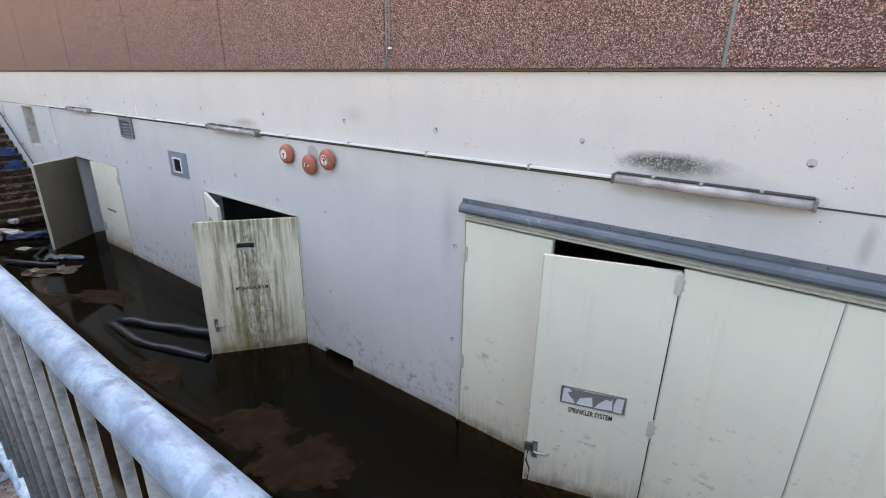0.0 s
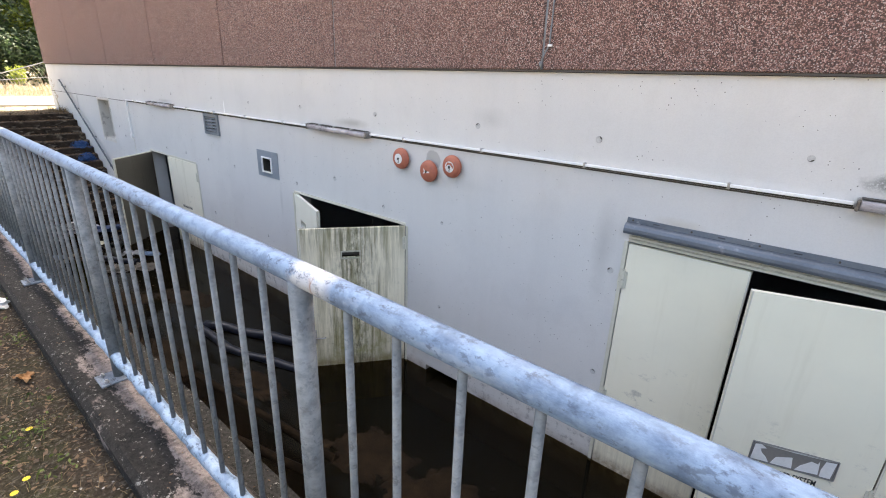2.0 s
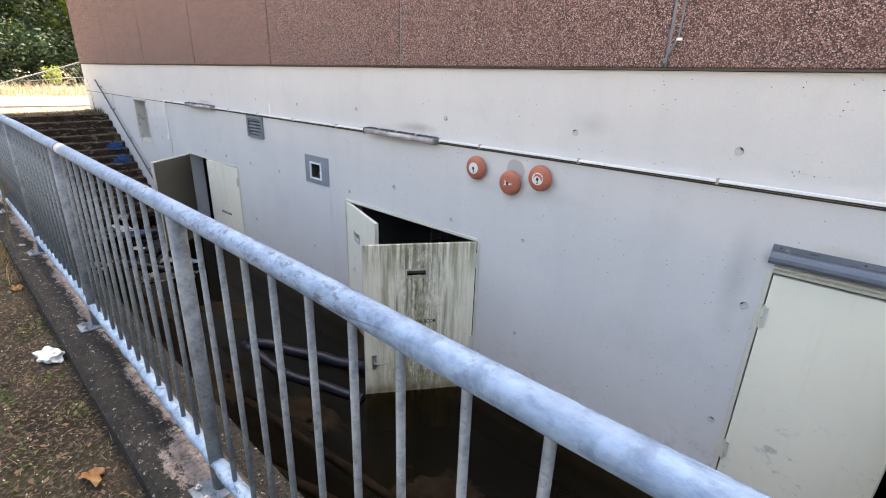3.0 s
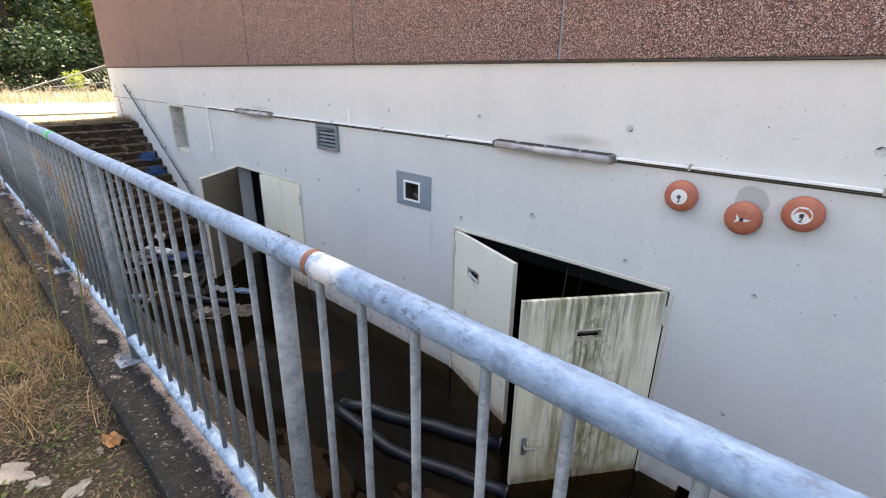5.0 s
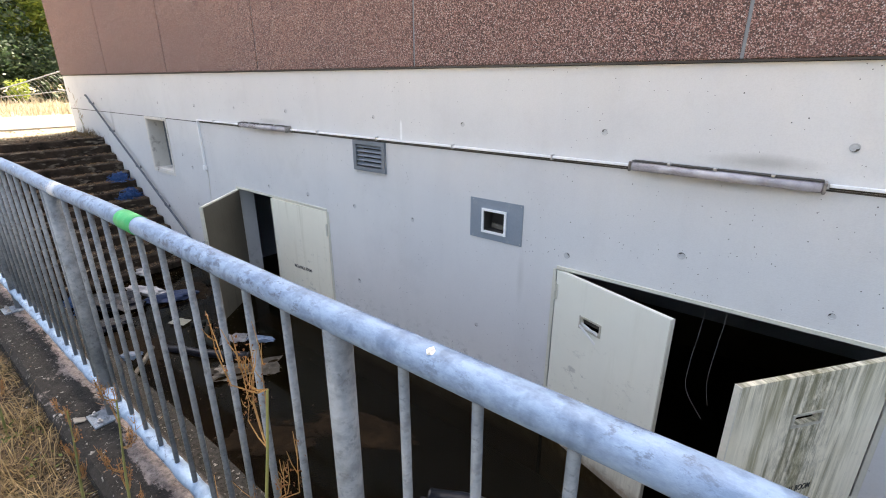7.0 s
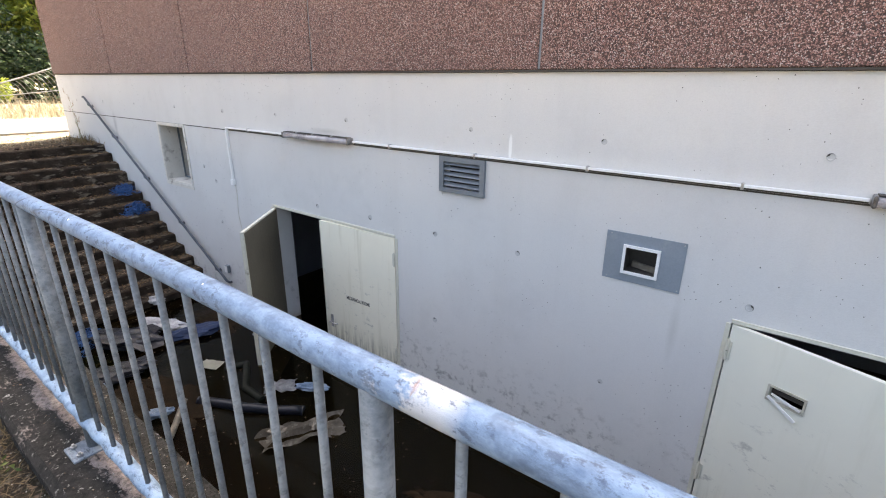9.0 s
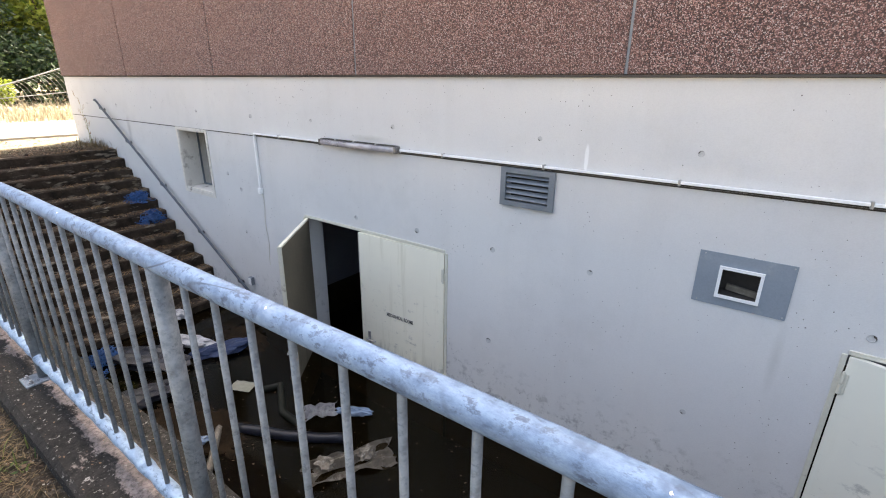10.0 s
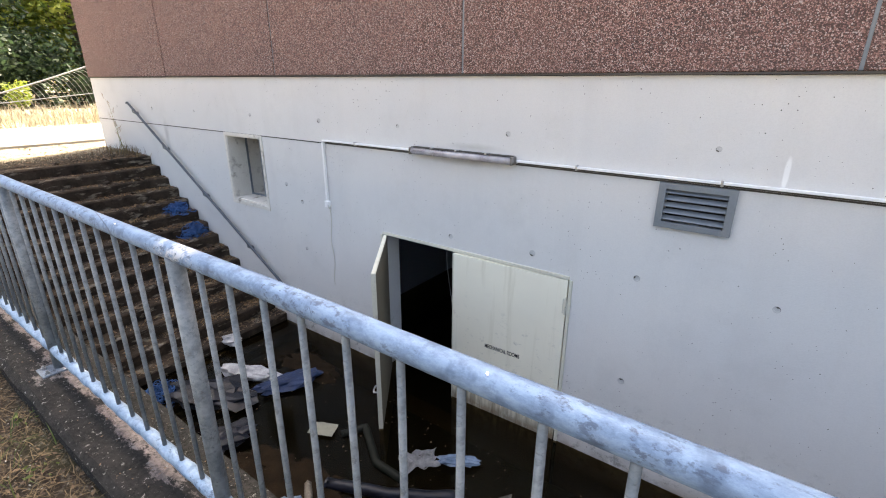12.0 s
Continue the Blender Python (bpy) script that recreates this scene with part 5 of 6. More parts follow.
def mud_raft(x, y, w, d, seed, rz=0):
    bm = bmesh.new()
    n = 40
    rows = {}
    for i in range(n + 1):
        for j in range(n + 1):
            u, v = i / n * 2 - 1, j / n * 2 - 1
            f = noise.noise(Vector((u * 2.2 + seed, v * 2.2, seed))) * 0.6 + noise.noise(Vector((u * 7 + seed, v * 7, 3))) * 0.35
            hgt = 0.55 - (u * u + v * v) * 0.75 + f
            rows[i, j] = (bm.verts.new((u * w, v * d, min(0.012, max(-0.02, hgt * 0.05)))), hgt)
    for i in range(n):
        for j in range(n):
            q = [rows[i, j], rows[i + 1, j], rows[i + 1, j + 1], rows[i, j + 1]]
            if max(k[1] for k in q) > 0:
                bm.faces.new([k[0] for k in q])
    for v in [v for v in bm.verts if not v.link_faces]:
        bm.verts.remove(v)
    ob = part("mud_raft", bm, M_MUD, None, "", True)
    ob.matrix_basis = pose(x, y, WATER_Z + 0.002, 0, 0, rz)
    return tagged(ob, "brown scum and mud floating on the dark water", "scum", kind="stuff")


def netting(x, y, z, w, d, h, label, seed, loops=70):
    """A tangle of looped twine."""
    rng = random.Random(seed)
    bm = bmesh.new()
    for _ in range(loops):
        c = Vector((rng.gauss(0, w * 0.42), rng.gauss(0, d * 0.42), 0))
        c.z = h * max(0.05, 1 - (c.x / w) ** 2 - (c.y / d) ** 2) * rng.uniform(0.15, 0.8)
        r = rng.uniform(0.03, 0.085)
        u = Vector((rng.gauss(0, 1), rng.gauss(0, 1), rng.gauss(0, 0.6))).normalized()
        v = u.cross(Vector((rng.gauss(0, 1), rng.gauss(0, 1), rng.gauss(0, 1)))).normalized()
        turn = rng.uniform(3.5, 6.5)
        pts = [c + u * r * math.cos(turn * k / 10) + v * r * rng.uniform(0.8, 1.1) * math.sin(turn * k / 10) for k in range(11)]
        tube(bm, [Vector((p.x, p.y, max(0.004, p.z))) for p in pts], rng.uniform(0.0035, 0.008), 4)
    ob = part("blue_netting", bm, M_NET)
    ob.matrix_basis = pose(x, y, z)
    return tagged(ob, label, "netting", kind="stuff")


def flooded_debris():
    bundle("foam_sleeve", [(-8.10, 2.42, -2.49), (-7.3, 2.75, -2.47), (-6.35, 3.15, -2.46)], 0.075, M_BLACK, "black foam pipe sleeve floating in the water", "pipe sleeve")
    bundle("foam_sleeve", [(-8.12, 2.30, -2.49), (-7.15, 2.30, -2.48), (-6.5, 2.52, -2.48), (-5.95, 2.72, -2.49)], 0.06, M_BLACK, "shiny black foam pipe sleeve lying in the water", "pipe sleeve")
    bundle("foam_sleeve", [(-12.80, 1.98, -2.49), (-12.2, 2.22, -2.47), (-11.65, 2.60, -2.48)], 0.06, M_BLACK, "black foam pipe sleeve beside the rubbish", "pipe sleeve")
    bundle("drain_hose", [(-13.2, 2.55, -2.50), (-13.05, 2.75, -2.47), (-12.85, 2.62, -2.47), (-12.6, 2.45, -2.49), (-12.25, 2.45, -2.50)], 0.045, M_SUNKEN, "bent dark hose half under the water", "hose")
    sheet("rotten_board", -11.35, 2.40, -2.475, 0.85, 0.34, M_BOARD, "grey rotten board floating with rubble on it", "board", 2.0, 58, 0.09, 0.03, 0.6, 4)
    lump("rubble_lump", -11.55, 2.20, -2.46, 0.10, 0.08, 0.06, M_BOARD, "crumbly lump on the board", "rubble", 3, 20)
    lump("rubble_lump", -11.30, 2.55, -2.45, 0.08, 0.07, 0.06, M_BOARD, "crumbly lump on the board", "rubble", 8, 50)
    sheet("card", -13.43, 2.45, -2.47, 0.30, 0.2, M_CARD, "yellowed printed card lying on the water", "card", 5, 25, 0.01, 0.004, 0.05)
    sheet("plastic_bag", -12.25, 2.72, -2.46, 0.40, 0.24, M_RAG, "crumpled clear plastic bag on the water", "plastic bag", 9, 50, 0.09, 0.004, 0.7)
    lump("blue_jacket", -14.45, 2.78, -2.46, 0.38, 0.15, 0.09, M_BLUE, "soaked dark blue cloth in the water", "cloth", 4, 62)
    lump("white_cloth", -15.05, 2.58, -2.45, 0.42, 0.14, 0.08, M_RAG, "dirty white cloth in the water", "cloth", 6, 25)
    lump("white_cloth", -15.9, 2.85, -2.38, 0.16, 0.10, 0.07, M_RAG, "small dirty white rag", "cloth", 11, 10)
    netting(-15.55, 1.66, -2.505, 0.34, 0.26, 0.12, "wet tangle of blue netting in the water", 12, 110)
    lump("black_bag", -15.0, 2.05, -2.44, 0.55, 0.28, 0.12, M_BLACK, "shiny black bin bag in the water", "bag", 14, 30)
    lump("black_bag", -14.2, 1.6, -2.46, 0.4, 0.22, 0.09, M_BLACK, "shiny black bin bag in the water", "bag", 17, 75)
    lump("blue_plastic", -13.9, 1.25, -2.44, 0.2, 0.12, 0.06, M_LBLUE, "scrap of light blue plastic", "plastic", 21, 0)
    lump("blue_plastic", -12.9, 1.55, -2.45, 0.14, 0.07, 0.05, M_LBLUE, "scrap of light blue plastic", "plastic", 24, 60)
    lump("blue_plastic", -11.9, 2.95, -2.455, 0.20, 0.07, 0.04, M_LBLUE, "scrap of light blue plastic", "plastic", 27, 30)
    bundle("plank", [(-12.95, 1.85, -2.49), (-12.3, 1.35, -2.46)], 0.04, M_BOARD, "thin dark plank in the water", "plank", 4)
    bundle("plank", [(-6.9, 1.75, -2.50), (-4.4, 2.05, -2.49)], 0.05, M_MUD, "sunken dark timber under the water", "plank", 4)
    bundle("plank", [(-6.4, 1.25, -2.50), (-4.5, 1.75, -2.49)], 0.05, M_MUD, "sunken dark timber under the water", "plank", 4)
    netting(-18.50, 3.58, -0.99, 0.20, 0.22, 0.20, "tangle of blue netting on the stairs", 31, 90)
    netting(-18.02, 3.57, -1.33, 0.24, 0.24, 0.26, "tangle of blue netting on the stairs", 37, 110)
    for k, (x, y, w, d, s, r) in enumerate(((-4.2, 2.35, 0.55, 0.38, 2, 20), (-3.3, 2.35, 0.6, 0.42, 7, 40), (-6.2, 2.15, 0.55, 0.22, 12, 10), (-9.3, 2.6, 0.7, 0.3, 17, 15), (-10.0, 1.9, 0.6, 0.3, 23, 40), (-13.2, 1.7, 0.8, 0.4, 29, 10), (-14.6, 3.2, 0.6, 0.25, 33, 0), (-7.6, 1.6, 0.7, 0.3, 41, 0))):
        mud_raft(x, y, w, d, s, r)



def socket_box():
    t = thing("socket_box", pose(-15.28, WALL, -1.95), "small grey cable box on the wall above the water", "cable box")
    bm = bmesh.new()
    box(bm, -0.05, 0.05, -0.06, -0.002, -0.07, 0.07, 0.008)
    part("body", bm, M_VENT, t)
    bm = bmesh.new()
    box(bm, -0.04, 0.04, -0.067, -0.061, -0.06, 0.06, 0.003)
    part("lid", bm, M_WHITE, t, "dull white lid")


def hanging_cables():
    for pts, r in ((((-13.32, 4.74, -0.5), (-13.34, 4.74, -1.0), (-13.30, 4.74, -1.4), (-13.22, 4.74, -1.85)), 0.006), (((-13.2, 5.1, -0.3), (-13.25, 5.1, -0.8), (-13.15, 5.1, -1.15)), 0.006),
                   (((-13.5, 4.8, -0.3), (-13.52, 4.8, -0.75), (-13.46, 4.8, -0.95)), 0.008), (((-6.44, 4.4, -0.5), (-6.45, 4.4, -0.96), (-6.485, 4.4, -1.44), (-6.465, 4.4, -1.70), (-6.29, 4.4, -1.96)), 0.0028),
                   (((-6.27, 4.4, -0.7), (-6.288, 4.4, -1.08), (-6.31, 4.4, -1.52), (-6.263, 4.4, -1.785)), 0.0022)):
        o = Vector(pts[0])
        bm = bmesh.new()
        way = [Vector((pts[0][0], pts[0][1], 0.98))] + [Vector(p) for p in pts]
        way = [way[0]] + way + [way[-1]]
        fine = []
        for a, b, c, d in zip(way, way[1:], way[2:], way[3:]):
            for f in (k / 6 for k in range(6)):
                fine.append(b + (c - a) * (f / 2) + (2 * a - 5 * b + 4 * c - d) * (f * f / 2) + (3 * b - 3 * c + d - a) * (f ** 3 / 2) - o)
        tube(bm, fine + [way[-1] - o], r, 6)
        ob = part("hanging_cable", bm, M_RAG)
        ob.matrix_basis = pose(*o)
        tagged(ob, "loose pale cable hanging in the dark room", "cable", "hanging cables")


def cable_coil():
    """A coil of pale cable slung from the ceiling inside the far doors."""
    rng = random.Random(8)
    t = thing("cable_coil", pose(-13.32, 4.75, -0.42), "coil of pale cable slung in the dark doorway", "cable")
    for k in range(7):
        bm = bmesh.new()
        w, d = rng.uniform(0.03, 0.10), rng.uniform(0.28, 0.46)
        x = rng.uniform(-0.07, 0.07)
        tube(bm, [(x + w * math.cos(a), rng.uniform(-0.01, 0.01), -d * (0.5 + 0.5 * math.sin(a))) for a in (math.pi / 2 + 2 * math.pi * j / 14 for j in range(15))], 0.006, 6)
        part("cable_loop", bm, M_RAG, t)
    bm = bmesh.new()
    tube(bm, [(0.0, 0.0, 1.40), (0.0, 0.0, 0.7), (0.0, 0.0, -0.02)], 0.006, 6)
    part("sling", bm, M_RAG, t)


def cladding_cable():
    t = thing("cladding_cable", pose(-3.40, WALL - 0.036, BREAK_Z), "thin grey cable clipped to the cladding", "cable")
    bm = bmesh.new()
    tube(bm, [(-0.055, -0.004, 0.03), (-0.05, -0.012, 0.10), (-0.02, -0.014, 0.16), (0.012, -0.01, 0.22), (0.016, -0.008, 0.4), (0.02, -0.008, 2.0), (0.02, -0.008, 5.9)], 0.007, 6)
    part("wire", bm, M_VENT, t, "", True)
    for z in (0.21, 0.9, 1.8):
        bm = bmesh.new()
        box(bm, 0.0, 0.04, -0.02, 0.0, z, z + 0.02, 0.003)
        part("clip", bm, M_WHITE, t, "small white cable clip")
    bm = bmesh.new()
    crumpled(bm, -0.055, -0.01, 0.07, 0.016, 0.012, 0.03, 3, 2)
    part("knot", bm, M_VENT, t)


railing()
hanging_cables()
cable_coil()
cladding_cable()
conduit()
batten_lights()
alarm_bell(-5.24, 0.305, "3", "a round white label numbered 3")
alarm_bell(-4.785, 0.215, "torn", "torn white label scraps")
alarm_bell(-4.44, 0.315, "2", "a torn white label numbered 2")
louvre_vent()
hatch_plate()
niche_window()
hand_rail()
canopy()
socket_box()
doors()
wall_marks()
flooded_debris()


# ---- planting, litter, distance ----
def quads(name, verts, faces, mat, label="", cat="", kind="stuff"):
    me = bpy.data.meshes.new(name)
    me.from_pydata(verts, [], faces)
    me.materials.append(mat)
    ob = new(name, me)
    return tagged(ob, label, cat, kind=kind)


def blades(rng, n, place, hgt, wid, lean, droop=0.5):
    """Bent grass blades as two-segment strips; place() gives the root."""
    vs, fs = [], []
    for _ in range(n):
        x, y, z = place()
        a = rng.uniform(0, 2 * math.pi)
        h = hgt * rng.uniform(0.4, 1.2)
        l = lean * rng.uniform(0.1, 1.3)
        dx, dy = math.cos(a), math.sin(a)
        w = wid * rng.uniform(0.6, 1.4) / 2
        b = len(vs)
        for f, s in ((0, 1), (0.55, 0.8), (1, 0.1)):
            o = l * f * f
            zz = z + h * (f - droop * f * f * l / max(h, 0.01) * 0.6)
            vs += [(x + dx * o - dy * w * s, y + dy * o + dx * w * s, zz), (x + dx * o + dy * w * s, y + dy * o - dx * w * s, zz)]
        fs += [(b, b + 1, b + 3, b + 2), (b + 2, b + 3, b + 5, b + 4)]
    return vs, fs


def leaves(rng, n, centres, r, size):
    vs, fs = [], []
    for _ in range(n):
        c, cr = rng.choice(centres)
        d = Vector((rng.gauss(0, 1), rng.gauss(0, 1), rng.gauss(0, 0.8)))
        d = d.normalized() * cr * (0.45 + 0.6 * rng.random() ** 0.5)
        p = c + d
        u = Vector((rng.gauss(0, 1), rng.gauss(0, 1), rng.gauss(0, 0.5))).normalized()
        w = u.cross(Vector((rng.gauss(0, 1), rng.gauss(0, 1), rng.gauss(0, 1)))).normalized()
        s = size * rng.uniform(0.5, 1.2)
        b = len(vs)
        vs += [tuple(p - u * s), tuple(p + w * s * 0.45), tuple(p + u * s), tuple(p - w * s * 0.45)]
        fs.append((b, b + 1, b + 2, b + 3))
    return vs, fs


def tree(x, y, height, seed, mat, label, n=9000, low=0.08, spread=0.30):
    rng = random.Random(seed)
    t = thing("tree", pose(x, y, 0.38, 0, 0, seed * 37), label, "tree", "trees beyond the path")
    bm = bmesh.new()
    tube(bm, [(0.1 * math.sin(k * 0.8 + seed), 0.1 * math.cos(k * 0.7), height * 0.8 * k / 6) for k in range(7)], 0.20, 8, 0.05)
    cs = []
    for k in range(26):
        f = low + (1 - low) * (k + rng.random()) / 26
        a = k * 2.4 + rng.random()
        rad = height * spread * (1.0 - abs(f - 0.4) * 0.9) * rng.uniform(0.5, 1.0)
        end = Vector((math.cos(a) * rad, math.sin(a) * rad, height * f))
        tube(bm, [(0, 0, height * max(0.05, f - 0.12) * 0.8), end * 0.6 + Vector((0, 0, -0.1)), end], 0.05, 5, 0.012)
        cs.append((end, height * 0.085 * rng.uniform(0.7, 1.35)))
        cs.append((end * 0.6 + Vector((0, 0, height * f * 0.42)), height * 0.08))
    part("trunk", bm, M_BARK, t)
    vs, fs = leaves(rng, int(n * 1.7), cs, 1, 0.125)
    c = quads("crown", vs, fs, mat, kind="")
    c.parent = t
    return t


def weed_stalk(x, y, h, seed, lean=(0.05, 0.02)):
    """A dried branching weed with seed heads."""
    rng = random.Random(seed)
    t = thing("dried_weed", pose(x, y, ground_z(x, y)), "dried brown branching weed beside the kerb", "weed", "weeds along the kerb")
    bm = bmesh.new()
    stem = [Vector((lean[0] * (1.25 * f - 0.25 * f * f) + 0.010 * math.sin(f * 7 + seed), lean[1] * f, h * f)) for f in (k / 8 for k in range(9))]
    tube(bm, stem, 0.0052, 6, 0.002)
    part("stem", bm, M_WEEDSTEM, t, "greenish lower stem")
    bm = bmesh.new()
    vs, fs = [], []
    for k in range(26):
        p = stem[3 + k % 6]
        a = k * 2.1 + rng.random()
        l = h * rng.uniform(0.06, 0.145)
        q = p + Vector((math.cos(a) * l * 0.62, math.sin(a) * l * 0.40, l * 0.30))
        e = q + Vector((math.cos(a) * l * rng.uniform(-0.15, 0.2), math.sin(a) * l * 0.1, l * 0.85))
        tube(bm, [p, p.lerp(q, 0.5) + Vector((0, 0, -0.006)), q, q.lerp(e, 0.45) + Vector((rng.gauss(0, 0.006), 0, 0)), e], 0.0013, 4, 0.0006)
        for side in (0.35, 0.65):
            b0 = q.lerp(e, side)
            tip = b0 + Vector((rng.gauss(0, 0.25) * l, rng.gauss(0, 0.15) * l, l * rng.uniform(0.2, 0.45)))
            tube(bm, [b0, b0.lerp(tip, 0.5) + Vector((rng.gauss(0, 0.005), 0, -0.004)), tip], 0.0009, 4, 0.0005)
        for _ in range(18):
            s = q.lerp(e, rng.random()) + Vector((rng.gauss(0, 0.004), rng.gauss(0, 0.004), rng.gauss(0, 0.006)))
            u = Vector((rng.gauss(0, 1), rng.gauss(0, 1), rng.gauss(0, 1))).normalized() * 0.0026
            w = u.cross(Vector((0.3, 0.5, 0.8))).normalized() * 0.0018
            b = len(vs)
            vs += [tuple(s - u), tuple(s + w), tuple(s + u), tuple(s - w)]
            fs.append((b, b + 1, b + 2, b + 3))
    tagged(part("dry_branching", bm, M_DOCK, t, "rusty dry twigs"), kind="stuff")
    o = quads("seed_heads", vs, fs, M_DOCKSEED)
    o.parent = t


def wire_fence():
    """A sagging fence whose top rail climbs along the bank; its bars are bent over."""
    x = -26.4
    t = thing("wire_fence", pose(x, 0, 0.25), "sagging galvanised fence with bent bars in dry grass", "fence")

    def top(y):
        return 0.18 + 0.335 * (y - 1.8)

    bm = bmesh.new()
    tube(bm, [(0, 1.8 + 0.5 * k, top(1.8 + 0.5 * k) + 0.012 * math.sin(k)) for k in range(17)], 0.019, 8)
    part("top_rail", bm, M_FENCE, t, "", True)
    bm = bmesh.new()
    tube(bm, [(0.02, 3.0 + 0.5 * k, 0.42 + 0.05 * k) for k in range(15)], 0.014, 6)
    part("lower_wire", bm, M_FENCE, t)
    for k in range(78):
        y = 2.0 + 0.102 * k
        z1 = top(y)
        drop = min(1.5, z1 + 0.1)
        bm = bmesh.new()
        tube(bm, [(0, y + 0.42 * drop * math.sin(f * 1.4), z1 - drop * (1 - math.cos(f * 1.45)) * 1.1) for f in (j / 6 for j in range(7))], 0.0055, 5)
        part("bar", bm, M_FENCE, t)
    bm = bmesh.new()
    rod(bm, (0, 1.8, -0.1), (0, 1.75, 0.2), 0.035, 8)
    part("post", bm, M_FENCE, t)


def planting():
    rng = random.Random(11)
    # trees and dark undergrowth beyond the path
    spots = [(-33, 3.0, 11, 1, M_PINE), (-33, 7.5, 10, 2, M_LEAF), (-35, 12.5, 12, 3, M_LEAF), (-33.5, -3.0, 11, 4, M_PINE), (-38, 5.0, 14, 5, M_LEAF), (-40, -1.0, 14, 6, M_PINE),
             (-41, 10, 15, 7, M_LEAF), (-44, 17, 15, 8, M_LEAF), (-36, -8, 12, 9, M_PINE), (-48, 4, 17, 10, M_LEAF), (-34, 6.2, 8.5, 11, M_LEAF), (-31, 0.2, 6, 12, M_PINE), (-31.5, 10, 6, 13, M_LEAF)]
    made = []
    for x, y, h, s, m in spots:
        made.append(tree(x, y, h, s, m, "leafy green tree in sunlight" if m == M_LEAF else "dark green tree with dense needles", 9000 if h > 9 else 6000))
    for k, (x, y) in enumerate(((-52, -14), (-54, -5), (-55, 3), (-53, 11), (-56, 20), (-58, 30), (-50, 26), (-60, 8), (-47, -20), (-46, 12), (-45, 1))):
        copy_thing(made[(k * 3) % 10], pose(x, y, 0.38, 0, 0, k * 71))
    # understorey, uncountable
    cs = [(Vector((rng.uniform(-32.5, -28.6), rng.uniform(-10, 18), rng.uniform(0.55, 2.3))), rng.uniform(0.5, 1.0)) for _ in range(200)]
    vs, fs = leaves(rng, 34000, cs, 1, 0.11)
    quads("undergrowth", vs, fs, M_PINE, "dense dark green bushes under the trees", "bushes")
    # tall dry grass at the foot of the fence
    vs, fs = blades(rng, 9000, lambda: (lambda x, y: (x, y, ground_z(x, y)))(rng.uniform(-26.9, -24.75), rng.uniform(-8, 14)), 0.36, 0.018, 0.2)
    quads("tall_dry_grass", vs, fs, M_STRAWFAR, "tall straw-coloured dry grass by the fence", "grass")
    # yellow-green shrub
    sh = thing("shrub", pose(-28.1, 4.08, ground_z(-28.1, 4.08)), "bright yellow-green leafy shrub", "shrub")
    bm = bmesh.new()
    cs = []
    for k in range(9):
        a = k * 2.4
        e = Vector((0.18 * math.cos(a), 0.18 * math.sin(a), 0.25 + 0.06 * k))
        tube(bm, [(0, 0, 0), e * 0.5, e], 0.012, 5, 0.004)
        cs.append((e, 0.16))
    part("branches", bm, M_BARK, sh)
    vs, fs = leaves(rng, 700, cs, 1, 0.05)
    c = quads("foliage", vs, fs, M_SHRUB, kind="")
    c.parent = sh
    # near verge: short dead grass, denser in tufts
    tuft = [(rng.uniform(-14.5, -6.2), rng.uniform(-1.1, 0.02)) for _ in range(110)]

    def near():
        if rng.random() < 0.9:
            cx, cy = rng.choice(tuft)
            x, y = cx + rng.gauss(0, 0.09), min(0.06, cy + rng.gauss(0, 0.06))
        else:
            x, y = rng.uniform(-15, 1), rng.uniform(-1.5, 0.06)
        return x, y, ground_z(x, y) - 0.003

    vs, fs = blades(rng, 4600, near, 0.055, 0.003, 0.15)
    quads("dead_grass", vs, fs, M_STRAW, "dead straw-coloured grass tufts on the verge", "grass")
    vs, fs = blades(rng, 900, near, 0.11, 0.004, 0.09)
    quads("green_grass", vs, fs, M_WEED, "sparse green grass blades on the verge", "grass")
    # dry stalks lying flat, thickest along the kerb's foot
    def lying():
        x, y = rng.uniform(-14, 1), 0.068 - abs(rng.gauss(0, 0.4))
        return x, y, ground_z(x, y) + 0.002

    vs, fs = blades(rng, 9000, lying, 0.012, 0.0022, 0.045, 0.1)
    more = blades(rng, 3600, lambda: (lambda x, y: (x, y, ground_z(x, y) + 0.004))(rng.uniform(-14.5, -6.2), 0.066 - abs(rng.gauss(0, 0.3))), 0.030, 0.0026, 0.13, 0.2)
    fs += [tuple(i + len(vs) for i in f) for f in more[1]]
    vs += more[0]
    quads("dry_stalks", vs, fs, M_STRAW, "broken straw stalks lying on the earth", "straw")
    # taller golden tufts crowding the kerb
    edge = [(rng.choice((rng.uniform(-9.2, -6.25), rng.uniform(-14.5, -6.25))), 0.03 - abs(rng.gauss(0, 0.16))) for _ in range(64)]

    def crowd():
        cx, cy = rng.choice(edge)
        x, y = cx + rng.gauss(0, 0.07), min(0.065, cy + rng.gauss(0, 0.04))
        return x, y, ground_z(x, y) - 0.003

    vs, fs = blades(rng, 3400, crowd, 0.13, 0.003, 0.17)
    quads("golden_grass", vs, fs, M_GOLD, "golden dry grass tufts crowding the kerb", "grass")
    # moss and creeping weeds
    vs, fs = [], []
    for _ in range(150):
        cx, cy = rng.uniform(-13, 0), 0.04 - abs(rng.gauss(0, 0.38))
        a, b2 = leaves(rng, 34, [(Vector((cx, cy, ground_z(cx, cy) + 0.008)), 0.06)], 1, 0.012)
        o = len(vs)
        vs += a
        fs += [tuple(i + o for i in f) for f in b2]
    quads("creeping_weeds", vs, fs, M_WEED, "small creeping green weeds on the earth", "weeds")
    # leaf litter on verge, kerb and stairs
    vs, fs = [], []

    def flake(x, y, z, s):
        a = rng.uniform(0, 6.3)
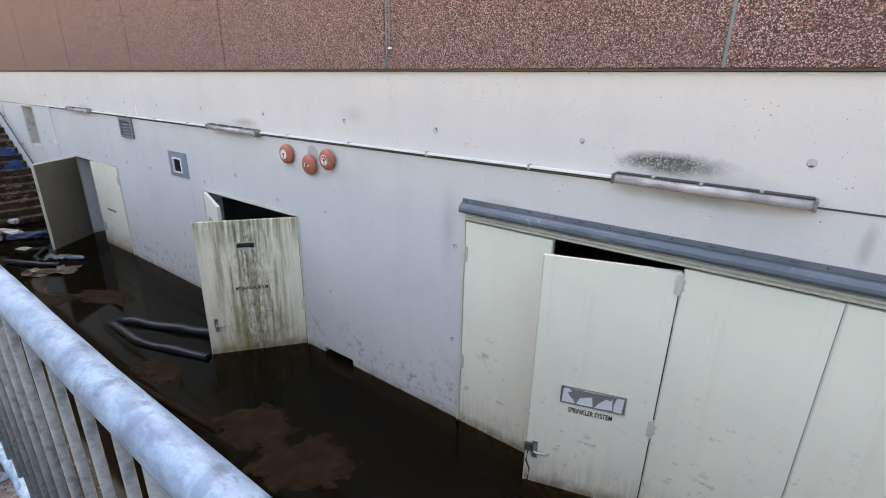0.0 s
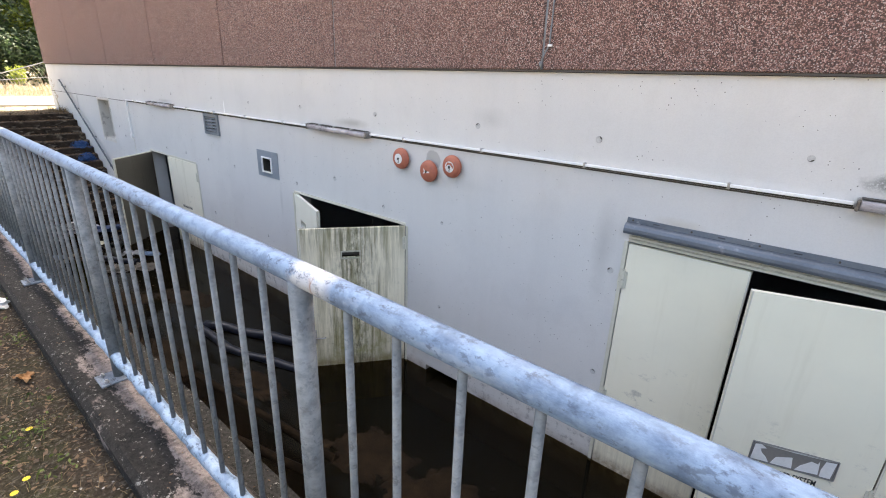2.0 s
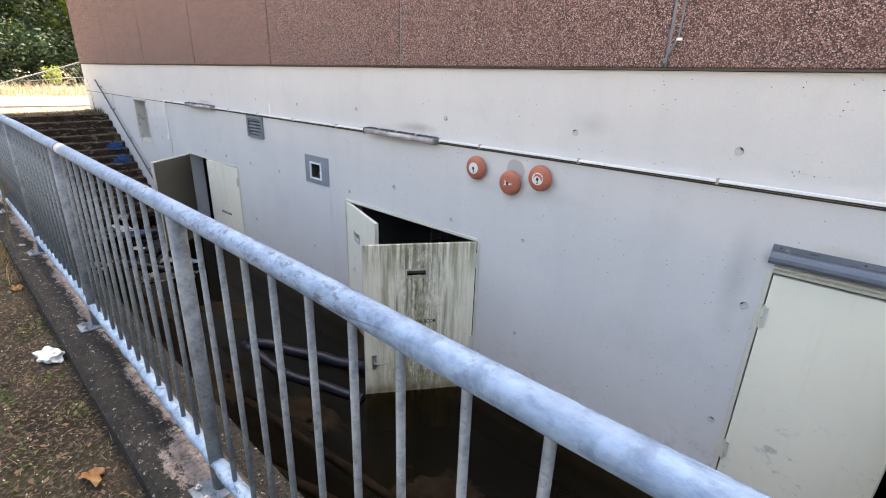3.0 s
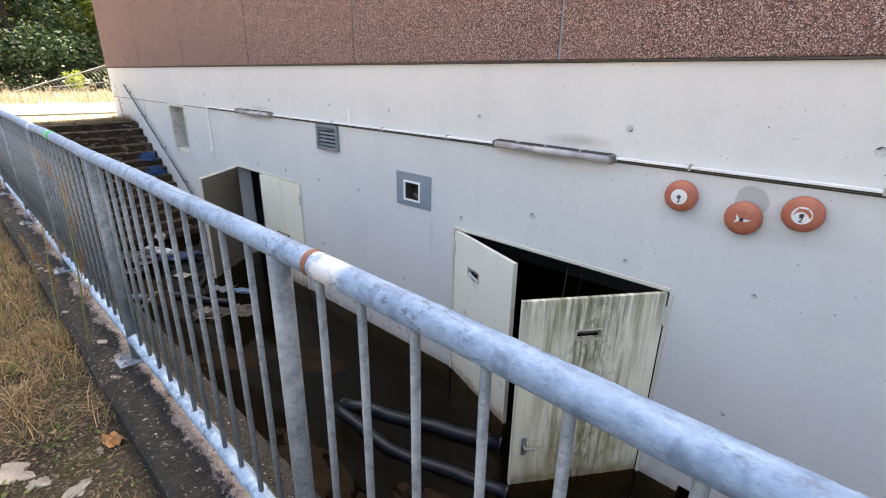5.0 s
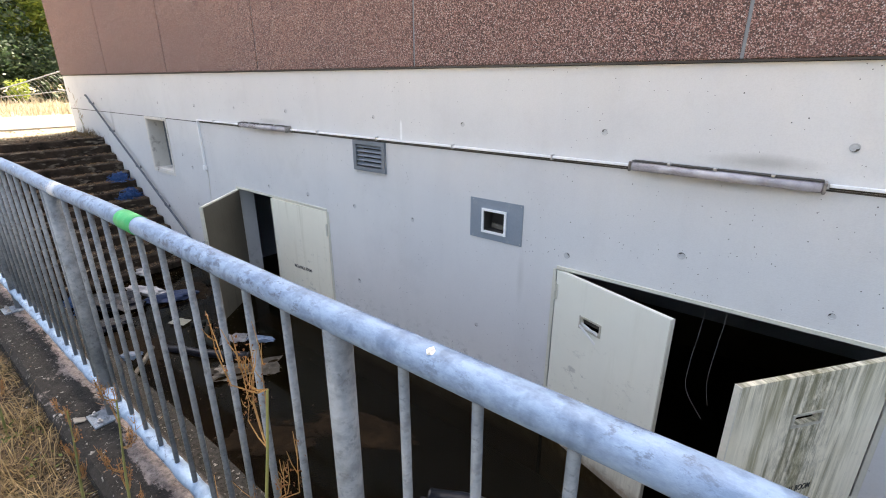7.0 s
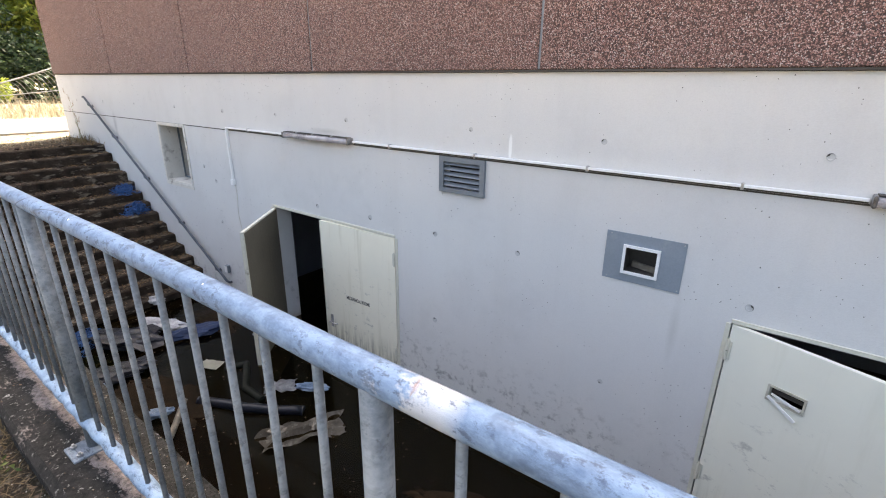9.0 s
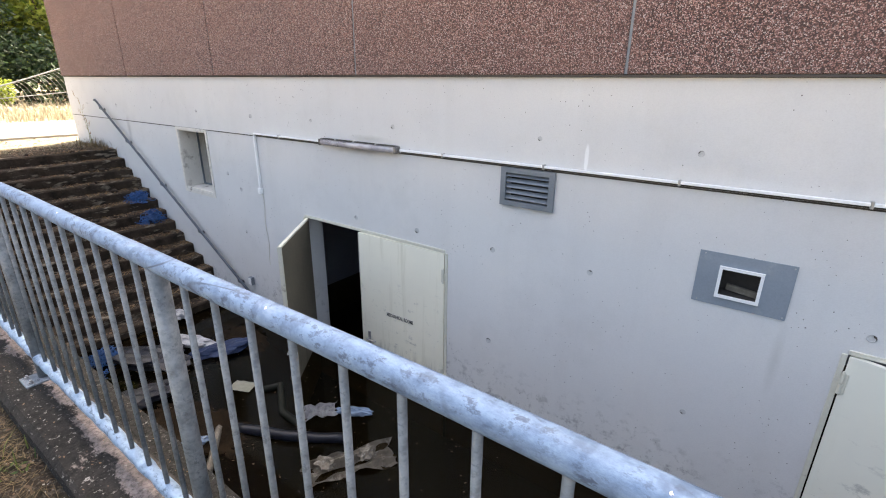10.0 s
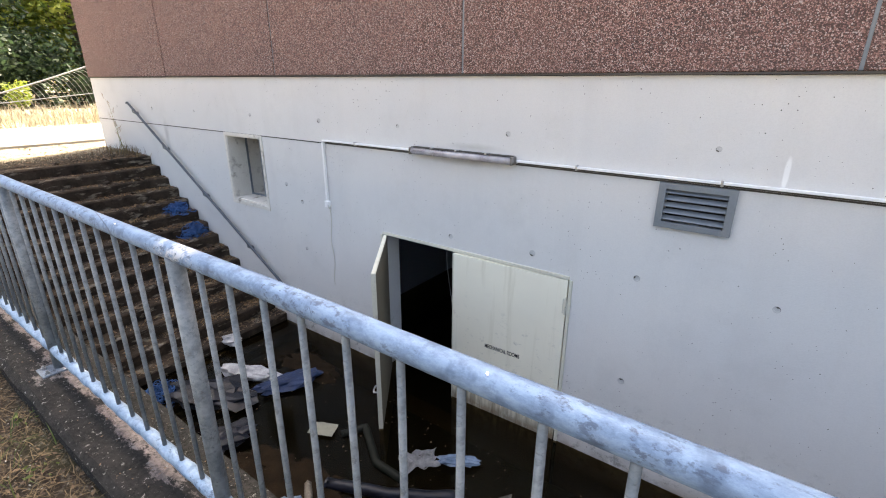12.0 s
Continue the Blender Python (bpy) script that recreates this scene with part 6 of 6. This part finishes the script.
        u = Vector((math.cos(a), math.sin(a), rng.gauss(0, 0.25))) * s
        w = Vector((-math.sin(a), math.cos(a), rng.gauss(0, 0.25))) * s * rng.uniform(0.3, 0.7)
        p = Vector((x, y, z + s * 0.25))
        b = len(vs)
        vs.extend([tuple(p - u), tuple(p + w), tuple(p + u), tuple(p - w)])
        fs.append((b, b + 1, b + 2, b + 3))

    for _ in range(20000):
        x, y = rng.uniform(-14, 1), rng.uniform(-1.0, 0.07)
        flake(x, y, ground_z(x, y), rng.uniform(0.003, 0.015))
    for _ in range(900):
        flake(rng.uniform(-16, 1), rng.uniform(0.09, 0.30), -0.092, rng.uniform(0.002, 0.007))
    for _ in range(500):
        flake(rng.uniform(-16, 1), rng.uniform(0.35, 0.43), -0.158, rng.uniform(0.002, 0.008))
    for _ in range(3600):
        i = rng.randrange(0, 14)
        y = 3.86 - abs(rng.gauss(0, 1.1))
        if y > 0.4:
            flake(-20.14 + GOING * i + rng.uniform(0.02, GOING - 0.03), y, -0.13 - RISE * i + 0.004, rng.uniform(0.008, 0.035))
    for _ in range(900):
        flake(rng.uniform(-16.5, -10), rng.uniform(0.5, 3.4), WATER_Z + 0.002, rng.uniform(0.004, 0.018))
    quads("leaf_litter", vs, fs, M_LITTER, "brown leaf litter and twigs scattered about", "litter")
    # twigs and clods on the stairs, most of them against the wall
    vs, fs = blades(rng, 1500, lambda: (lambda i, u, v: (-20.14 + GOING * i + u, 3.86 - v, -0.13 - RISE * i + 0.004))(rng.randrange(0, 13), rng.uniform(0.02, 0.27), min(3.0, abs(rng.gauss(0, 0.8)))), 0.03, 0.007, 0.16, 0.1)
    quads("twigs", vs, fs, M_DOCK, "dry twigs strewn over the stairs", "twigs")
    for k in range(26):
        i = rng.randrange(0, 13)
        s = rng.uniform(0.03, 0.075)
        lump("clod", -20.14 + GOING * i + rng.uniform(0.06, 0.24), 3.80 - min(2.6, abs(rng.gauss(0, 0.7))), -0.13 - RISE * i + s * 0.3, s, s * 0.8, s * 0.55, M_STEP, "dark clod of earth lying on the stairs", "clod", k * 1.7, k * 40, 2)
    vs, fs = [], []
    for _ in range(5000):
        x, y = rng.uniform(-13, 1), 0.068 - abs(rng.gauss(0, 0.5))
        flake(x, y, ground_z(x, y) + 0.002, rng.uniform(0.0015, 0.0065))
    quads("grit", vs, fs, M_GRIT, "pale grit and small stones on the earth", "grit")
    vs, fs = [], []
    for x, y in ((-3.05, -0.16), (-3.0, -0.20), (-2.86, -0.24), (-3.35, -0.10)):
        fl = thing("dandelion", pose(x, y, ground_z(x, y)), "small yellow flower on the verge", "flower", "flowers on the verge")
        bm = bmesh.new()
        tube(bm, [(0, 0, 0), (0.004, 0.002, 0.02), (0.003, 0, 0.045)], 0.0015, 5)
        part("stem", bm, M_WEEDSTEM, fl)
        bm = bmesh.new()
        for k in range(9):
            box(bm, 0.001, 0.012, -0.0025, 0.0025, -0.0006, 0.0006, 0, pose(0.003, 0, 0.046, 0, -18, k * 40))
        part("petals", bm, M_FLOWER, fl, "yellow petals")
    for _ in range(1500):
        x, y = rng.uniform(-21.3, -20.0), 3.86 - min(3.2, abs(rng.gauss(0, 1.0)))
        vs_z = max(ground_z(x, y), -0.128)
        flake(x, y, vs_z + 0.004, rng.uniform(0.008, 0.03))
    for _ in range(1200):
        x, y = rng.uniform(-22.45, -20.3), rng.uniform(-1.0, 5.5)
        if x < WEST or y < WALL - 0.05:
            flake(x, y, ground_z(x, y) + 0.004, rng.uniform(0.01, 0.04))
    quads("landing_litter", vs, fs, M_LITTER, "dead leaves gathered at the head of the stairs", "litter")
    vs, fs = blades(rng, 3000, lambda: (lambda x, y: (x, y, ground_z(x, y) - 0.004))(rng.uniform(-22.45, -20.45), rng.uniform(-1.5, 3.8)), 0.05, 0.008, 0.10, 0.3)
    quads("verge_grass", vs, fs, M_STRAWFAR, "short dry grass between the stairs and the path", "grass")
    vs, fs = blades(rng, 200, lambda: (lambda x, y: (x, y, -0.13))(rng.gauss(-20.55, 0.28), 3.85 - min(1.2, abs(rng.gauss(0, 0.22)))), 0.22, 0.008, 0.12)
    quads("landing_weeds", vs, fs, M_STRAW, "dry brown weeds against the wall above the stairs", "weeds")
    # larger single things on the verge and the kerb
    lump("plaster_lump", -4.869, 0.014, ground_z(-4.869, 0.014) + 0.03, 0.064, 0.045, 0.034, M_LABEL, "white crumpled plaster lump on the earth", "lump", 3, 20)
    for x, y, z, s in ((-6.712, 0.156, -0.088, 0.034), (-8.014, 0.132, -0.088, 0.032), (-7.221, 0.094, -0.088, 0.024)):
        lump("pebble", x, y, z - 0.004, s * 0.9, s * 0.5, s * 0.16, M_ROCK, "pale flat stone lying on the kerb", "stone", x, 30, 2)
    for k, (x, y, w, d) in enumerate(((-6.12, -0.26, 0.15, 0.10), (-5.99, -0.21, 0.07, 0.05), (-5.86, -0.125, 0.13, 0.06), (-6.02, -0.02, 0.03, 0.02))):
        lump("flat_stone", x, y, ground_z(x, y) - 0.004, w / 2, d / 2, 0.016, M_ROCK, "pale flat stone set in the earth", "stone", k * 2.3, k * 50 + 20, 3)
    for x, y, r in ((-2.705, 0.003, 70), (-6.035, 0.022, 10), (-3.859, -0.036, 30)):
        sheet("dead_leaf", x, y, ground_z(x, y) + 0.018, 0.085, 0.055, M_DLEAF, "single curled brown dead leaf on the earth", "leaf", x * 3, r, 0.02, 0.001, 0.6)
    weed_stalk(-6.76, 0.105, 0.95, 3, (0.285, 0.03))
    weed_stalk(-7.22, 0.05, 0.62, 7, (0.02, 0.05))
    weed_stalk(-7.6, 0.02, 0.42, 9, (0.03, 0.03))
    weed_stalk(-8.3, -0.06, 0.55, 12)
    weed_stalk(-20.6, 3.72, 1.0, 21, (-0.35, 0.02))
    weed_stalk(-20.9, 3.76, 0.55, 25, (0.1, 0.0))


wire_fence()
planting()
